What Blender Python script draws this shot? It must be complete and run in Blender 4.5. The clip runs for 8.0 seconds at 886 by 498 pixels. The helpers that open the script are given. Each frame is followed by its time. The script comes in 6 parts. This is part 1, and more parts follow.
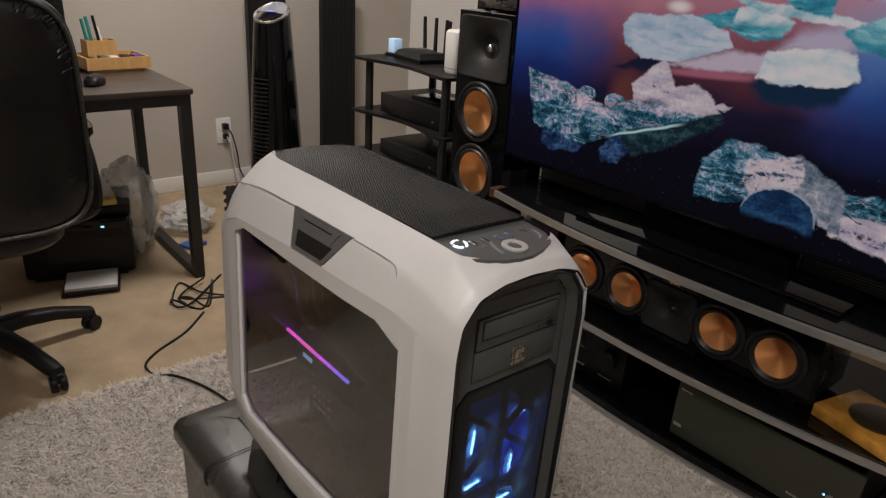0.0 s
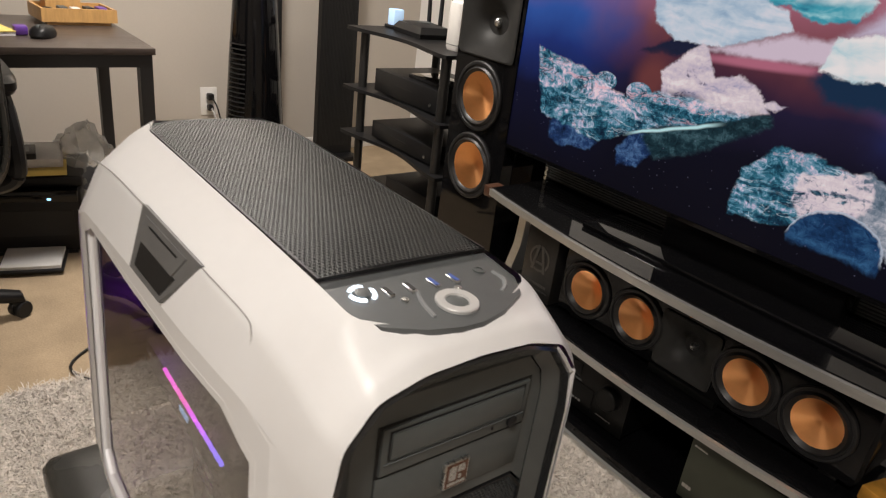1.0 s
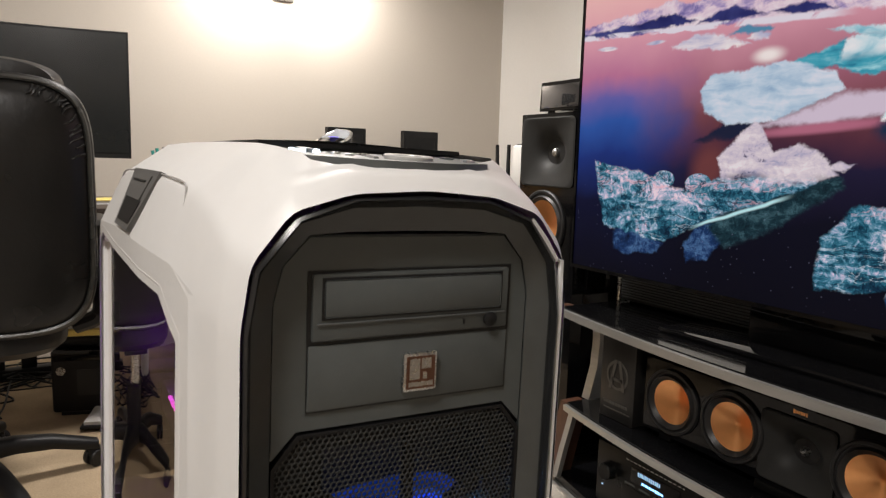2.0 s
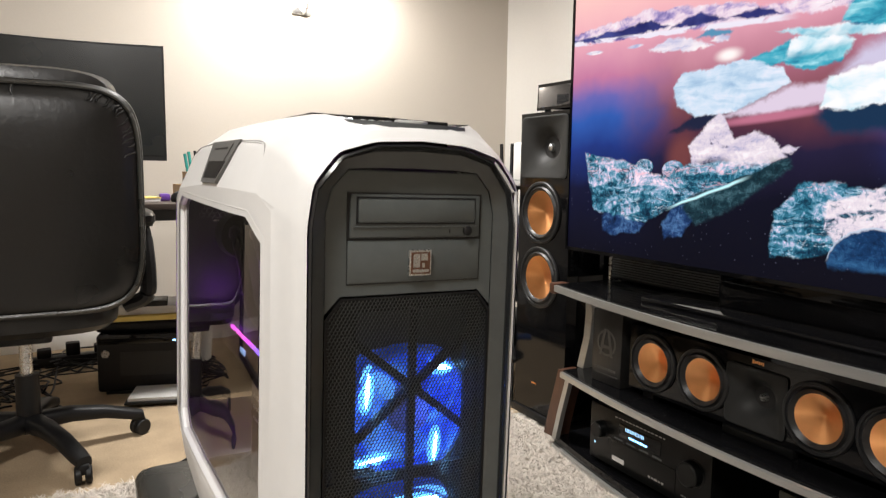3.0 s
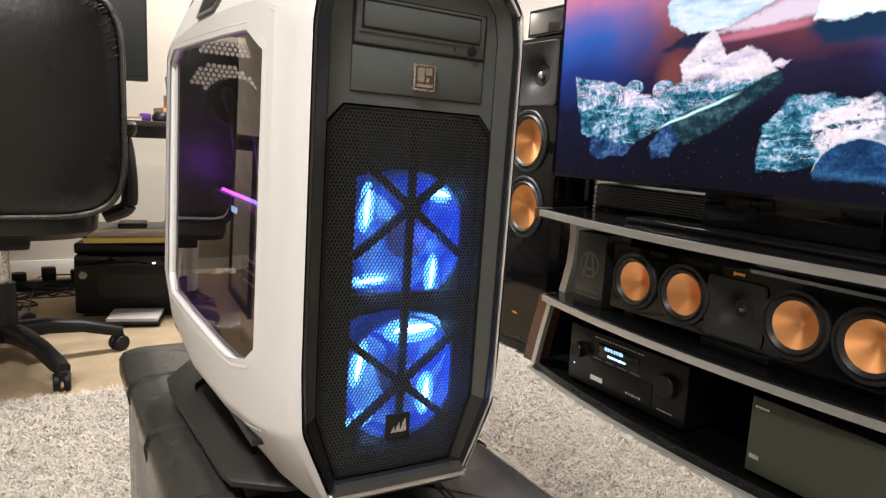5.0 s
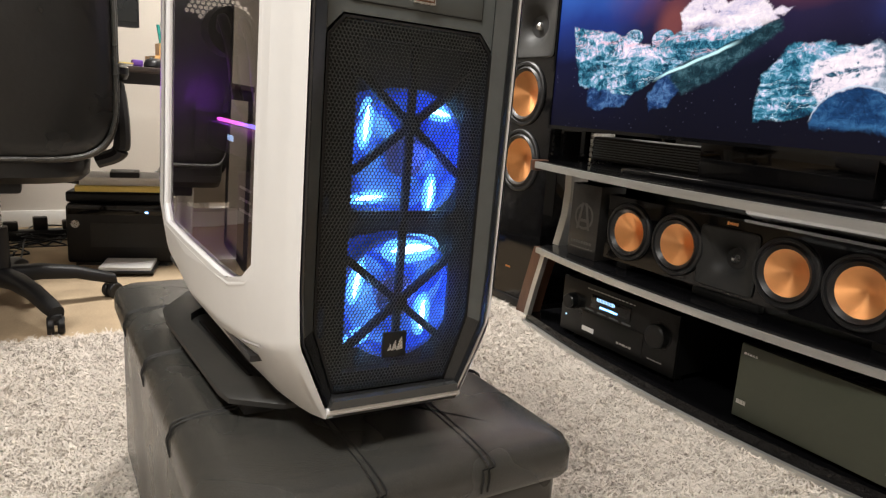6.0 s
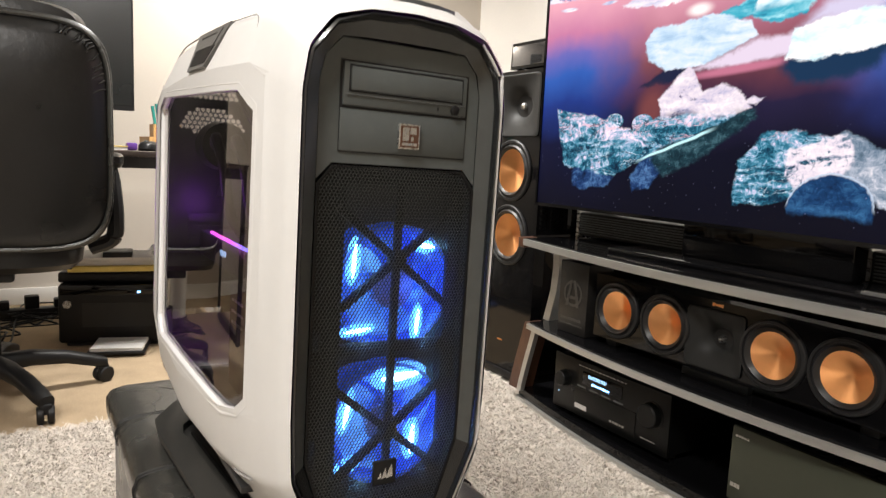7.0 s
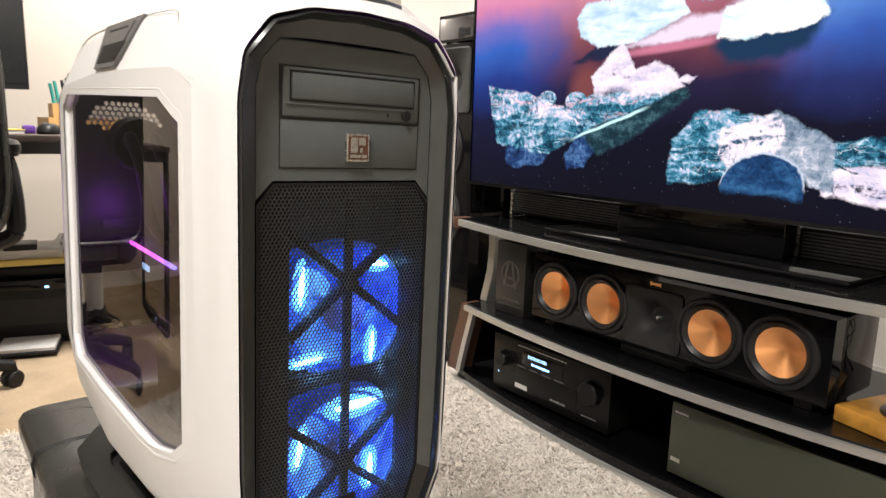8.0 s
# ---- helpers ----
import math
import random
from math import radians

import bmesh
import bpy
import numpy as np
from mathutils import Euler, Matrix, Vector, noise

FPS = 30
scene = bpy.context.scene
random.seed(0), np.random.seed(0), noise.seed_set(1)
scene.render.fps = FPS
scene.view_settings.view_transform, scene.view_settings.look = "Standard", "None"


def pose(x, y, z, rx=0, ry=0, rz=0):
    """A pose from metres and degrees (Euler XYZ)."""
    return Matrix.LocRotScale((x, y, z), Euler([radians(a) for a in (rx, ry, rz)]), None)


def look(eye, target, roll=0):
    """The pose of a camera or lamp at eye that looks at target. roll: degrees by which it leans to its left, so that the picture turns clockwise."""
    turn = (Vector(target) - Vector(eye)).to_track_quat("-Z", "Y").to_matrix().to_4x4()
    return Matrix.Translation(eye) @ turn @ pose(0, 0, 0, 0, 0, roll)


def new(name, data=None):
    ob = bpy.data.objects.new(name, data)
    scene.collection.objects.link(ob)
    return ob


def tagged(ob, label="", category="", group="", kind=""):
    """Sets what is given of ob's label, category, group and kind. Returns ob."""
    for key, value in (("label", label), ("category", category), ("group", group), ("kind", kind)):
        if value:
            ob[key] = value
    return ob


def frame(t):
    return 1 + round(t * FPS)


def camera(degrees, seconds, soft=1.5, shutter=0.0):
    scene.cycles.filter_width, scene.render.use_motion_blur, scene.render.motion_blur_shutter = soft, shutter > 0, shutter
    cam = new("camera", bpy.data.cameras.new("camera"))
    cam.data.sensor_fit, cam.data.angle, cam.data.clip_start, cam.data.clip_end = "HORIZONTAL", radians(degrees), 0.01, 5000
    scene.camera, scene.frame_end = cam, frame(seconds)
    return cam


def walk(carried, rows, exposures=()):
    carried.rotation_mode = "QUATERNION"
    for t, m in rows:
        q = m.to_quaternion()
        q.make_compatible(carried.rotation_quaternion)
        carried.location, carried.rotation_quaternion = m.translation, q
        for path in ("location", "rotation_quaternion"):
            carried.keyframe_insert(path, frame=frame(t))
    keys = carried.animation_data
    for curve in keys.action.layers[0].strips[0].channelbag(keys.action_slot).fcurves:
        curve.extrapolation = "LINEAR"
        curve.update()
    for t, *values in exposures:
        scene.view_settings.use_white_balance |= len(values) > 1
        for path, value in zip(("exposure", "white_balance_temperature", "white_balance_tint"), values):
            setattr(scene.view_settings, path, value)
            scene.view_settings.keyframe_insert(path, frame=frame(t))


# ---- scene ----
cam = camera(66.1, 8.0, soft=1.25, shutter=0.25)
PATH = [
    (0, (0.502, -0.575, 1.315), (-0.895, 0.628, 0.54), 3.7),
    (0.5, (0.36, -0.396, 1.272), (-1.038, 0.787, 0.468), 5.8),
    (1, (0.3, -0.294, 1.235), (-1.105, 0.877, 0.426), 7.2),
    (1.5, (0.323, -0.196, 1.093), (-1.309, 0.825, 0.551), 4.1),
    (1.7, (0.331, -0.19, 1.032), (-1.348, 0.843, 0.691), 2.4),
    (2.8, (0.585, -0.288, 0.961), (-1.162, 0.666, 0.764), 1.2),
    (3, (0.601, -0.301, 0.946), (-1.144, 0.649, 0.717), 0.8),
    (3.5, (0.603, -0.31, 0.909), (-1.123, 0.661, 0.632), 1.4),
    (4, (0.601, -0.313, 0.869), (-1.113, 0.675, 0.577), 2.3),
    (5.5, (0.611, -0.332, 0.764), (-1.077, 0.678, 0.402), 3.3),
    (6, (0.614, -0.334, 0.746), (-1.058, 0.682, 0.329), 3.8),
    (6.5, (0.619, -0.333, 0.777), (-1.051, 0.694, 0.379), 2.9),
    (7, (0.624, -0.337, 0.833), (-1.064, 0.703, 0.569), 2.7),
    (7.5, (0.624, -0.34, 0.867), (-1.029, 0.762, 0.631), 1.9),
    (8, (0.552, -0.33, 0.875), (-0.996, 0.887, 0.522), 1.7),
]
EXPOSURES = [(0.0, -1.45, 6600, 16), (0.5, -1.0, 6650, 15), (1.0, -0.68, 6700, 14), (1.5, -0.86, 6650, 14), (2.8, -0.10, 6350, 11), (3.0, -0.10, 6350, 11), (3.5, 0.15, 6300, 10), (4.0, 0.25, 6300, 10), (5.5, 0.10, 6450, 11), (7.0, 0.12, 6450, 11), (7.5, 0.10, 6450, 11), (8.0, 0.28, 6450, 12)]
walk(cam, [(t, look(eye, target, roll)) for t, eye, target, roll in PATH], EXPOSURES)

# ---- world and lights ----
world = bpy.data.worlds.new("world")
world.use_nodes = True
world.node_tree.nodes["Background"].inputs[0].default_value = (0.8, 0.75, 0.7, 1)
world.node_tree.nodes["Background"].inputs[1].default_value = 0.02
scene.world = world


def area_lamp(name, matrix, power, size, color):
    data = bpy.data.lights.new(name, "AREA")
    data.shape, data.size, data.energy, data.color = "DISK", size, power, color
    ob = new(name, data)
    ob.matrix_world = matrix
    return ob


def spot_lamp(name, matrix, power, angle, color, size=0.03):
    data = bpy.data.lights.new(name, "SPOT")
    data.energy, data.spot_size, data.spot_blend, data.color, data.shadow_soft_size = power, radians(angle), 0.8, color, size
    ob = new(name, data)
    ob.matrix_world = matrix
    return ob


# assumed lamps out of view, placed and powered to balance the room's brightness
ADDED_CEILING_LAMPS = ((-1.95, 0.55, 84), (0.50, -0.90, 58))
for lx, ly, power in ADDED_CEILING_LAMPS:
    area_lamp("added_ceiling_light", look((lx, ly, 2.37), (lx, ly, 0)), power, 0.42, (1.0, 0.965, 0.905))
for dy in (-0.19, 0.21):
    spot_lamp("wall_lamp_light", look((-3.13, 0.90 + dy, 1.965), (-3.36, 0.90 + dy * 1.5, 1.86)), 34, 158, (1.0, 0.95, 0.87))


# ---- materials ----
class Ex:
    """A socket with arithmetic, to write shader expressions."""

    def __init__(self, tree, socket):
        self.tree, self.socket = tree, socket

    def op(self, kind, *others):
        node = self.tree.nodes.new("ShaderNodeMath")
        node.operation = kind
        for k, v in enumerate((self, *others)):
            if isinstance(v, Ex):
                self.tree.links.new(v.socket, node.inputs[k])
            else:
                node.inputs[k].default_value = v
        return Ex(self.tree, node.outputs[0])

    def __add__(self, o):
        return self.op("ADD", o)

    def __sub__(self, o):
        return self.op("SUBTRACT", o)

    def __mul__(self, o):
        return self.op("MULTIPLY", o)

    def step(self, low, high):
        node = self.tree.nodes.new("ShaderNodeMapRange")
        node.interpolation_type = "SMOOTHSTEP"
        self.tree.links.new(self.socket, node.inputs["Value"])
        node.inputs["From Min"].default_value, node.inputs["From Max"].default_value = low, high
        return Ex(self.tree, node.outputs["Result"])


def ramp(tree, socket, stops, mode="LINEAR"):
    node = tree.nodes.new("ShaderNodeValToRGB")
    node.color_ramp.interpolation = mode
    while len(node.color_ramp.elements) < len(stops):
        node.color_ramp.elements.new(0.5)
    for e, (p, c) in zip(node.color_ramp.elements, stops):
        e.position, e.color = p, (*c, 1)
    tree.links.new(socket, node.inputs[0])
    return node.outputs[0]


def mixed(tree, fac, a, b, blend="MIX"):
    node = tree.nodes.new("ShaderNodeMix")
    node.data_type, node.blend_type = "RGBA", blend
    for key, v in ((0, fac), (6, a), (7, b)):
        if isinstance(v, (tuple, float, int)):
            node.inputs[key].default_value = (*v, 1) if isinstance(v, tuple) else v
        else:
            tree.links.new(v, node.inputs[key])
    return node.outputs[2]


def noise_socket(tree, vector, scale, detail=4.0, distortion=0.0, rough=0.55):
    node = tree.nodes.new("ShaderNodeTexNoise")
    node.inputs["Scale"].default_value, node.inputs["Detail"].default_value = scale, detail
    node.inputs["Distortion"].default_value, node.inputs["Roughness"].default_value = distortion, rough
    tree.links.new(vector, node.inputs["Vector"])
    return node.outputs["Fac"]


def coords(tree, kind="Object"):
    return tree.nodes.new("ShaderNodeTexCoord").outputs[kind]


def mat(name, base, rough=0.5, metal=0.0, vary=0.12, grain=60.0, coarse=4.0, bump=0.0, bump_scale=200.0, coat=0.0, rough_vary=0.1, stretch=None, spec=0.5):
    """A plain surface with fine grain and coarse unevenness in colour, gloss and relief."""
    m = bpy.data.materials.new(name)
    m.use_nodes = True
    t = m.node_tree
    p = t.nodes["Principled BSDF"]
    v = coords(t)
    if stretch:
        mp = t.nodes.new("ShaderNodeMapping")
        mp.inputs["Scale"].default_value = stretch
        t.links.new(v, mp.inputs["Vector"])
        v = mp.outputs[0]
    fine, wide = noise_socket(t, v, grain), noise_socket(t, v, coarse, 3)
    both = Ex(t, fine) * 0.5 + Ex(t, wide) * 0.5
    low, high = tuple(max(0, c * (1 - vary)) for c in base), tuple(min(1, c * (1 + vary)) for c in base)
    t.links.new(ramp(t, both.socket, [(0.3, low), (0.7, high)]), p.inputs["Base Color"])
    r = Ex(t, wide).step(0.3, 0.7) * (2 * rough_vary * rough) + (rough * (1 - rough_vary))
    t.links.new(r.socket, p.inputs["Roughness"])
    p.inputs["Metallic"].default_value, p.inputs["Coat Weight"].default_value = metal, coat
    p.inputs["Coat Roughness"].default_value = 0.06
    p.inputs["Specular IOR Level"].default_value = spec
    if bump:
        b = t.nodes.new("ShaderNodeBump")
        b.inputs["Strength"].default_value, b.inputs["Distance"].default_value = bump, 0.002
        t.links.new(noise_socket(t, v, bump_scale, 3), b.inputs["Height"])
        t.links.new(b.outputs[0], p.inputs["Normal"])
    return m


def glow(name, color, strength):
    m = bpy.data.materials.new(name)
    m.use_nodes = True
    p = m.node_tree.nodes["Principled BSDF"]
    p.inputs["Base Color"].default_value = (*color, 1)
    p.inputs["Emission Color"].default_value, p.inputs["Emission Strength"].default_value = (*color, 1), strength
    return m


def smoked_pane(name, tint, ior, rough=0.02):
    m = bpy.data.materials.new(name)
    m.use_nodes = True
    t = m.node_tree
    t.nodes.remove(t.nodes["Principled BSDF"])
    clear, gloss, mix, fres = (t.nodes.new(k) for k in ("ShaderNodeBsdfTransparent", "ShaderNodeBsdfGlossy", "ShaderNodeMixShader", "ShaderNodeFresnel"))
    clear.inputs[0].default_value, gloss.inputs["Roughness"].default_value, fres.inputs[0].default_value = (*tint, 1), rough, ior
    gloss.inputs[0].default_value = (0.95, 0.93, 0.9, 1)
    once = Ex(t, fres.outputs[0])
    t.links.new((once * 2.0 - once * once).socket, mix.inputs[0])
    t.links.new(clear.outputs[0], mix.inputs[1])
    t.links.new(gloss.outputs[0], mix.inputs[2])
    t.links.new(mix.outputs[0], t.nodes["Material Output"].inputs[0])
    return m


WHITE = mat("white_case_plastic", (0.68, 0.678, 0.670), 0.36, vary=0.02, bump=0.05, bump_scale=900)
BLACK = mat("satin_black_plastic", (0.009, 0.009, 0.0095), 0.42, spec=0.3, bump=0.08, bump_scale=800)
SEAM = mat("panel_gap_shadow", (0.30, 0.29, 0.28), 0.6)
GREY = mat("charcoal_plastic", (0.080, 0.089, 0.088), 0.42, bump=0.06, bump_scale=900)
DARKGREY = mat("dark_panel_plastic", (0.078, 0.085, 0.086), 0.4, bump=0.06, bump_scale=900)
GLOSS = mat("piano_black_lacquer", (0.004, 0.004, 0.0045), 0.06, spec=0.32, rough_vary=0.3)
MESHMETAL = mat("painted_black_mesh", (0.048, 0.051, 0.050), 0.36, metal=0.2)
CHROME = mat("brushed_silver", (0.62, 0.62, 0.61), 0.28, metal=1.0, stretch=(4, 60, 60))
SILVER = mat("silver_painted_trim", (0.50, 0.50, 0.48), 0.34, metal=0.75, stretch=(2, 40, 40))
COPPER = mat("copper_cone_metal", (0.95, 0.45, 0.18), 0.38, metal=1.0, vary=0.06)
COPPER.node_tree.nodes["Principled BSDF"].inputs["Anisotropic"].default_value = 0.75
tangent = COPPER.node_tree.nodes.new("ShaderNodeTangent")
tangent.direction_type, tangent.axis = "RADIAL", "Y"
COPPER.node_tree.links.new(tangent.outputs[0], COPPER.node_tree.nodes["Principled BSDF"].inputs["Tangent"])
RUBBER = mat("matt_rubber", (0.014, 0.014, 0.0145), 0.42, spec=0.4, bump=0.1, bump_scale=500)
HORN = mat("moulded_horn_rubber", (0.026, 0.026, 0.025), 0.55, spec=0.2, bump=0.1, bump_scale=400)
LEATHER = mat("black_faux_leather", (0.036, 0.0356, 0.0320), 0.30, spec=0.65, bump=0.25, bump_scale=420, rough_vary=0.25)
CHAIRSKIN = mat("worn_black_chair_leather", (0.0095, 0.0092, 0.0086), 0.33, spec=0.42, bump=0.35, bump_scale=55, rough_vary=0.2)
THREAD = mat("black_stitching", (0.008, 0.008, 0.008), 0.6)
WALNUT = mat("dark_walnut_veneer", (0.075, 0.032, 0.018), 0.35, vary=0.45, grain=30, stretch=(6, 6, 1), coat=0.15)
DESKTOP = mat("espresso_desk_laminate", (0.055, 0.042, 0.035), 0.36, vary=0.35, grain=26, stretch=(8, 1, 8), bump=0.08)
BAMBOO = mat("bamboo_wood", (0.52, 0.30, 0.11), 0.42, vary=0.2, grain=24, stretch=(1, 7, 1))
BLACKSTEEL = mat("powder_coated_black_steel", (0.014, 0.0135, 0.013), 0.45, bump=0.1, bump_scale=700)
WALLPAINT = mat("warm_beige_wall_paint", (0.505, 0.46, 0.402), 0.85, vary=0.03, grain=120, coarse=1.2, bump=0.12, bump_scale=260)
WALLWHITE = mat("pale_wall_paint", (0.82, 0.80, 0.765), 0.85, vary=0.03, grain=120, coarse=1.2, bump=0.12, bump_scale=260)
CEILPAINT = mat("white_ceiling_paint", (0.78, 0.76, 0.73), 0.9, vary=0.03, bump=0.3, bump_scale=120)
TRIMPAINT = mat("white_trim_paint", (0.76, 0.74, 0.70), 0.4, vary=0.03)
CARPET = mat("beige_carpet", (0.385, 0.295, 0.195), 0.95, vary=0.28, grain=190, coarse=7, bump=1.0, bump_scale=230, spec=0.1)
LATCHGREY = mat("mid_grey_latch_plastic", (0.115, 0.115, 0.112), 0.4, bump=0.05, bump_scale=900)
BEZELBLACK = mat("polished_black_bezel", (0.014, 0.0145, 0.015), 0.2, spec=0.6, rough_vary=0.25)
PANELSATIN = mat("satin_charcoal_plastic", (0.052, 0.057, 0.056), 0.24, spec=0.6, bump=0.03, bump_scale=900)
FOOTGREY = mat("dull_black_foot_plastic", (0.024, 0.024, 0.0225), 0.45, bump=0.06, bump_scale=900)
SETBLACK = mat("satin_black_faceplate", (0.0045, 0.0047, 0.0045), 0.3, spec=0.25)
LIPSILVER = mat("pale_silver_lip", (0.60, 0.60, 0.59), 0.3, metal=0.35, vary=0.03)
RUGPILE = mat("grey_shag_pile", (0.68, 0.625, 0.56), 0.95, vary=0.22, grain=150, coarse=45, bump=0.9, bump_scale=330, spec=0.1)
# pile colour darkened, to put the tufts' self-shadow into the bare ground
RUGBASE = mat("grey_rug_ground_pile_shade", (0.43, 0.392, 0.345), 0.95, vary=0.30, grain=150, coarse=45, bump=0.9, bump_scale=330, spec=0.1)
PAPER = mat("white_paper", (0.74, 0.73, 0.71), 0.7, vary=0.03)
YELLOW = mat("yellow_envelope_paper", (0.72, 0.56, 0.16), 0.65, vary=0.06)
PURPLE = mat("purple_plastic", (0.13, 0.05, 0.30), 0.4)
TEAL = mat("teal_handle_plastic", (0.02, 0.24, 0.21), 0.4)
OLIVEPANEL = mat("olive_grey_metal_panel", (0.048, 0.054, 0.037), 0.42, vary=0.06, bump=0.05, bump_scale=900)
SCREENOFF = mat("unlit_monitor_glass", (0.012, 0.013, 0.013), 0.26)
BOARD = mat("black_circuit_board", (0.016, 0.017, 0.02), 0.5, vary=0.5, grain=140)
STEELDARK = mat("black_inner_steel", (0.022, 0.022, 0.023), 0.5)
ORANGEINK = mat("orange_record_sleeve", (0.62, 0.30, 0.05), 0.35, vary=0.55, grain=18, coarse=9)
FOIL = mat("plastic_bag_film", (0.62, 0.63, 0.62), 0.25, vary=0.1, bump=0.5, bump_scale=40)
FOIL.node_tree.nodes["Principled BSDF"].inputs["Alpha"].default_value = 0.45
# noise-driven emission paints the LED light and its hot spots into the blades
BLUEBLADE = mat("blue_translucent_blades_painted_glow", (0.10, 0.26, 0.92), 0.45)
bt = BLUEBLADE.node_tree
glow_patch = Ex(bt, noise_socket(bt, coords(bt), 22, 1, 0.3))
bt.links.new(ramp(bt, glow_patch.socket, [(0.35, (0.02, 0.15, 0.68)), (0.65, (0.13, 0.46, 1.0))]), bt.nodes["Principled BSDF"].inputs["Emission Color"])
bt.links.new((glow_patch.step(0.35, 0.7) * 0.7 + 0.28).socket, bt.nodes["Principled BSDF"].inputs["Emission Strength"])
# weak blue emission paints the LED spill into the fan frame
BLUEFRAME = mat("blue_translucent_frame_painted_glow", (0.10, 0.24, 0.85), 0.45, vary=0.2, coarse=30)
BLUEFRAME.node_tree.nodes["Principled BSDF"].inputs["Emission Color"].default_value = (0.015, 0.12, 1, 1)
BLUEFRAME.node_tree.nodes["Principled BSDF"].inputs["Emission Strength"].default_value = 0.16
LEDBLUE = glow("blue_led", (0.20, 0.50, 1.0), 6.0)
# emissive blue for the halo painted round each fan LED
FANHALO = glow("fan_led_painted_halo", (0.12, 0.46, 1.0), 2.2)
LIPDARK = mat("dull_silver_lip", (0.085, 0.087, 0.086), 0.22, metal=0.6, vary=0.03)
FANLED = glow("fan_blue_led", (0.22, 0.58, 1.0), 34.0)
LEDPALE = glow("pale_blue_led", (0.40, 0.68, 1.0), 1.5)
LEDWHITE = glow("white_led_ring", (0.75, 0.88, 1.0), 3.5)
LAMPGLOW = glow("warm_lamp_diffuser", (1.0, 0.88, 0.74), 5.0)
WINDOWPANE = smoked_pane("smoked_acrylic", (0.60, 0.58, 0.57), 1.72)
CLEARPANE = smoked_pane("clear_acrylic", (0.86, 0.88, 0.9), 1.3)


def rainbow_strip():
    m = glow("rgb_light_strip", (1, 0.2, 0.9), 4.0)
    t = m.node_tree
    sep = t.nodes.new("ShaderNodeSeparateXYZ")
    t.links.new(coords(t), sep.inputs[0])
    f = Ex(t, sep.outputs[0]).step(-0.47, -0.27)
    c = ramp(t, f.socket, [(0.0, (1.0, 0.10, 0.85)), (0.35, (1.0, 0.15, 0.55)), (0.6, (0.75, 0.08, 1.0)), (1.0, (0.16, 0.15, 1.0))])
    t.links.new(c, t.nodes["Principled BSDF"].inputs["Emission Color"])
    return m


RGB = rainbow_strip()


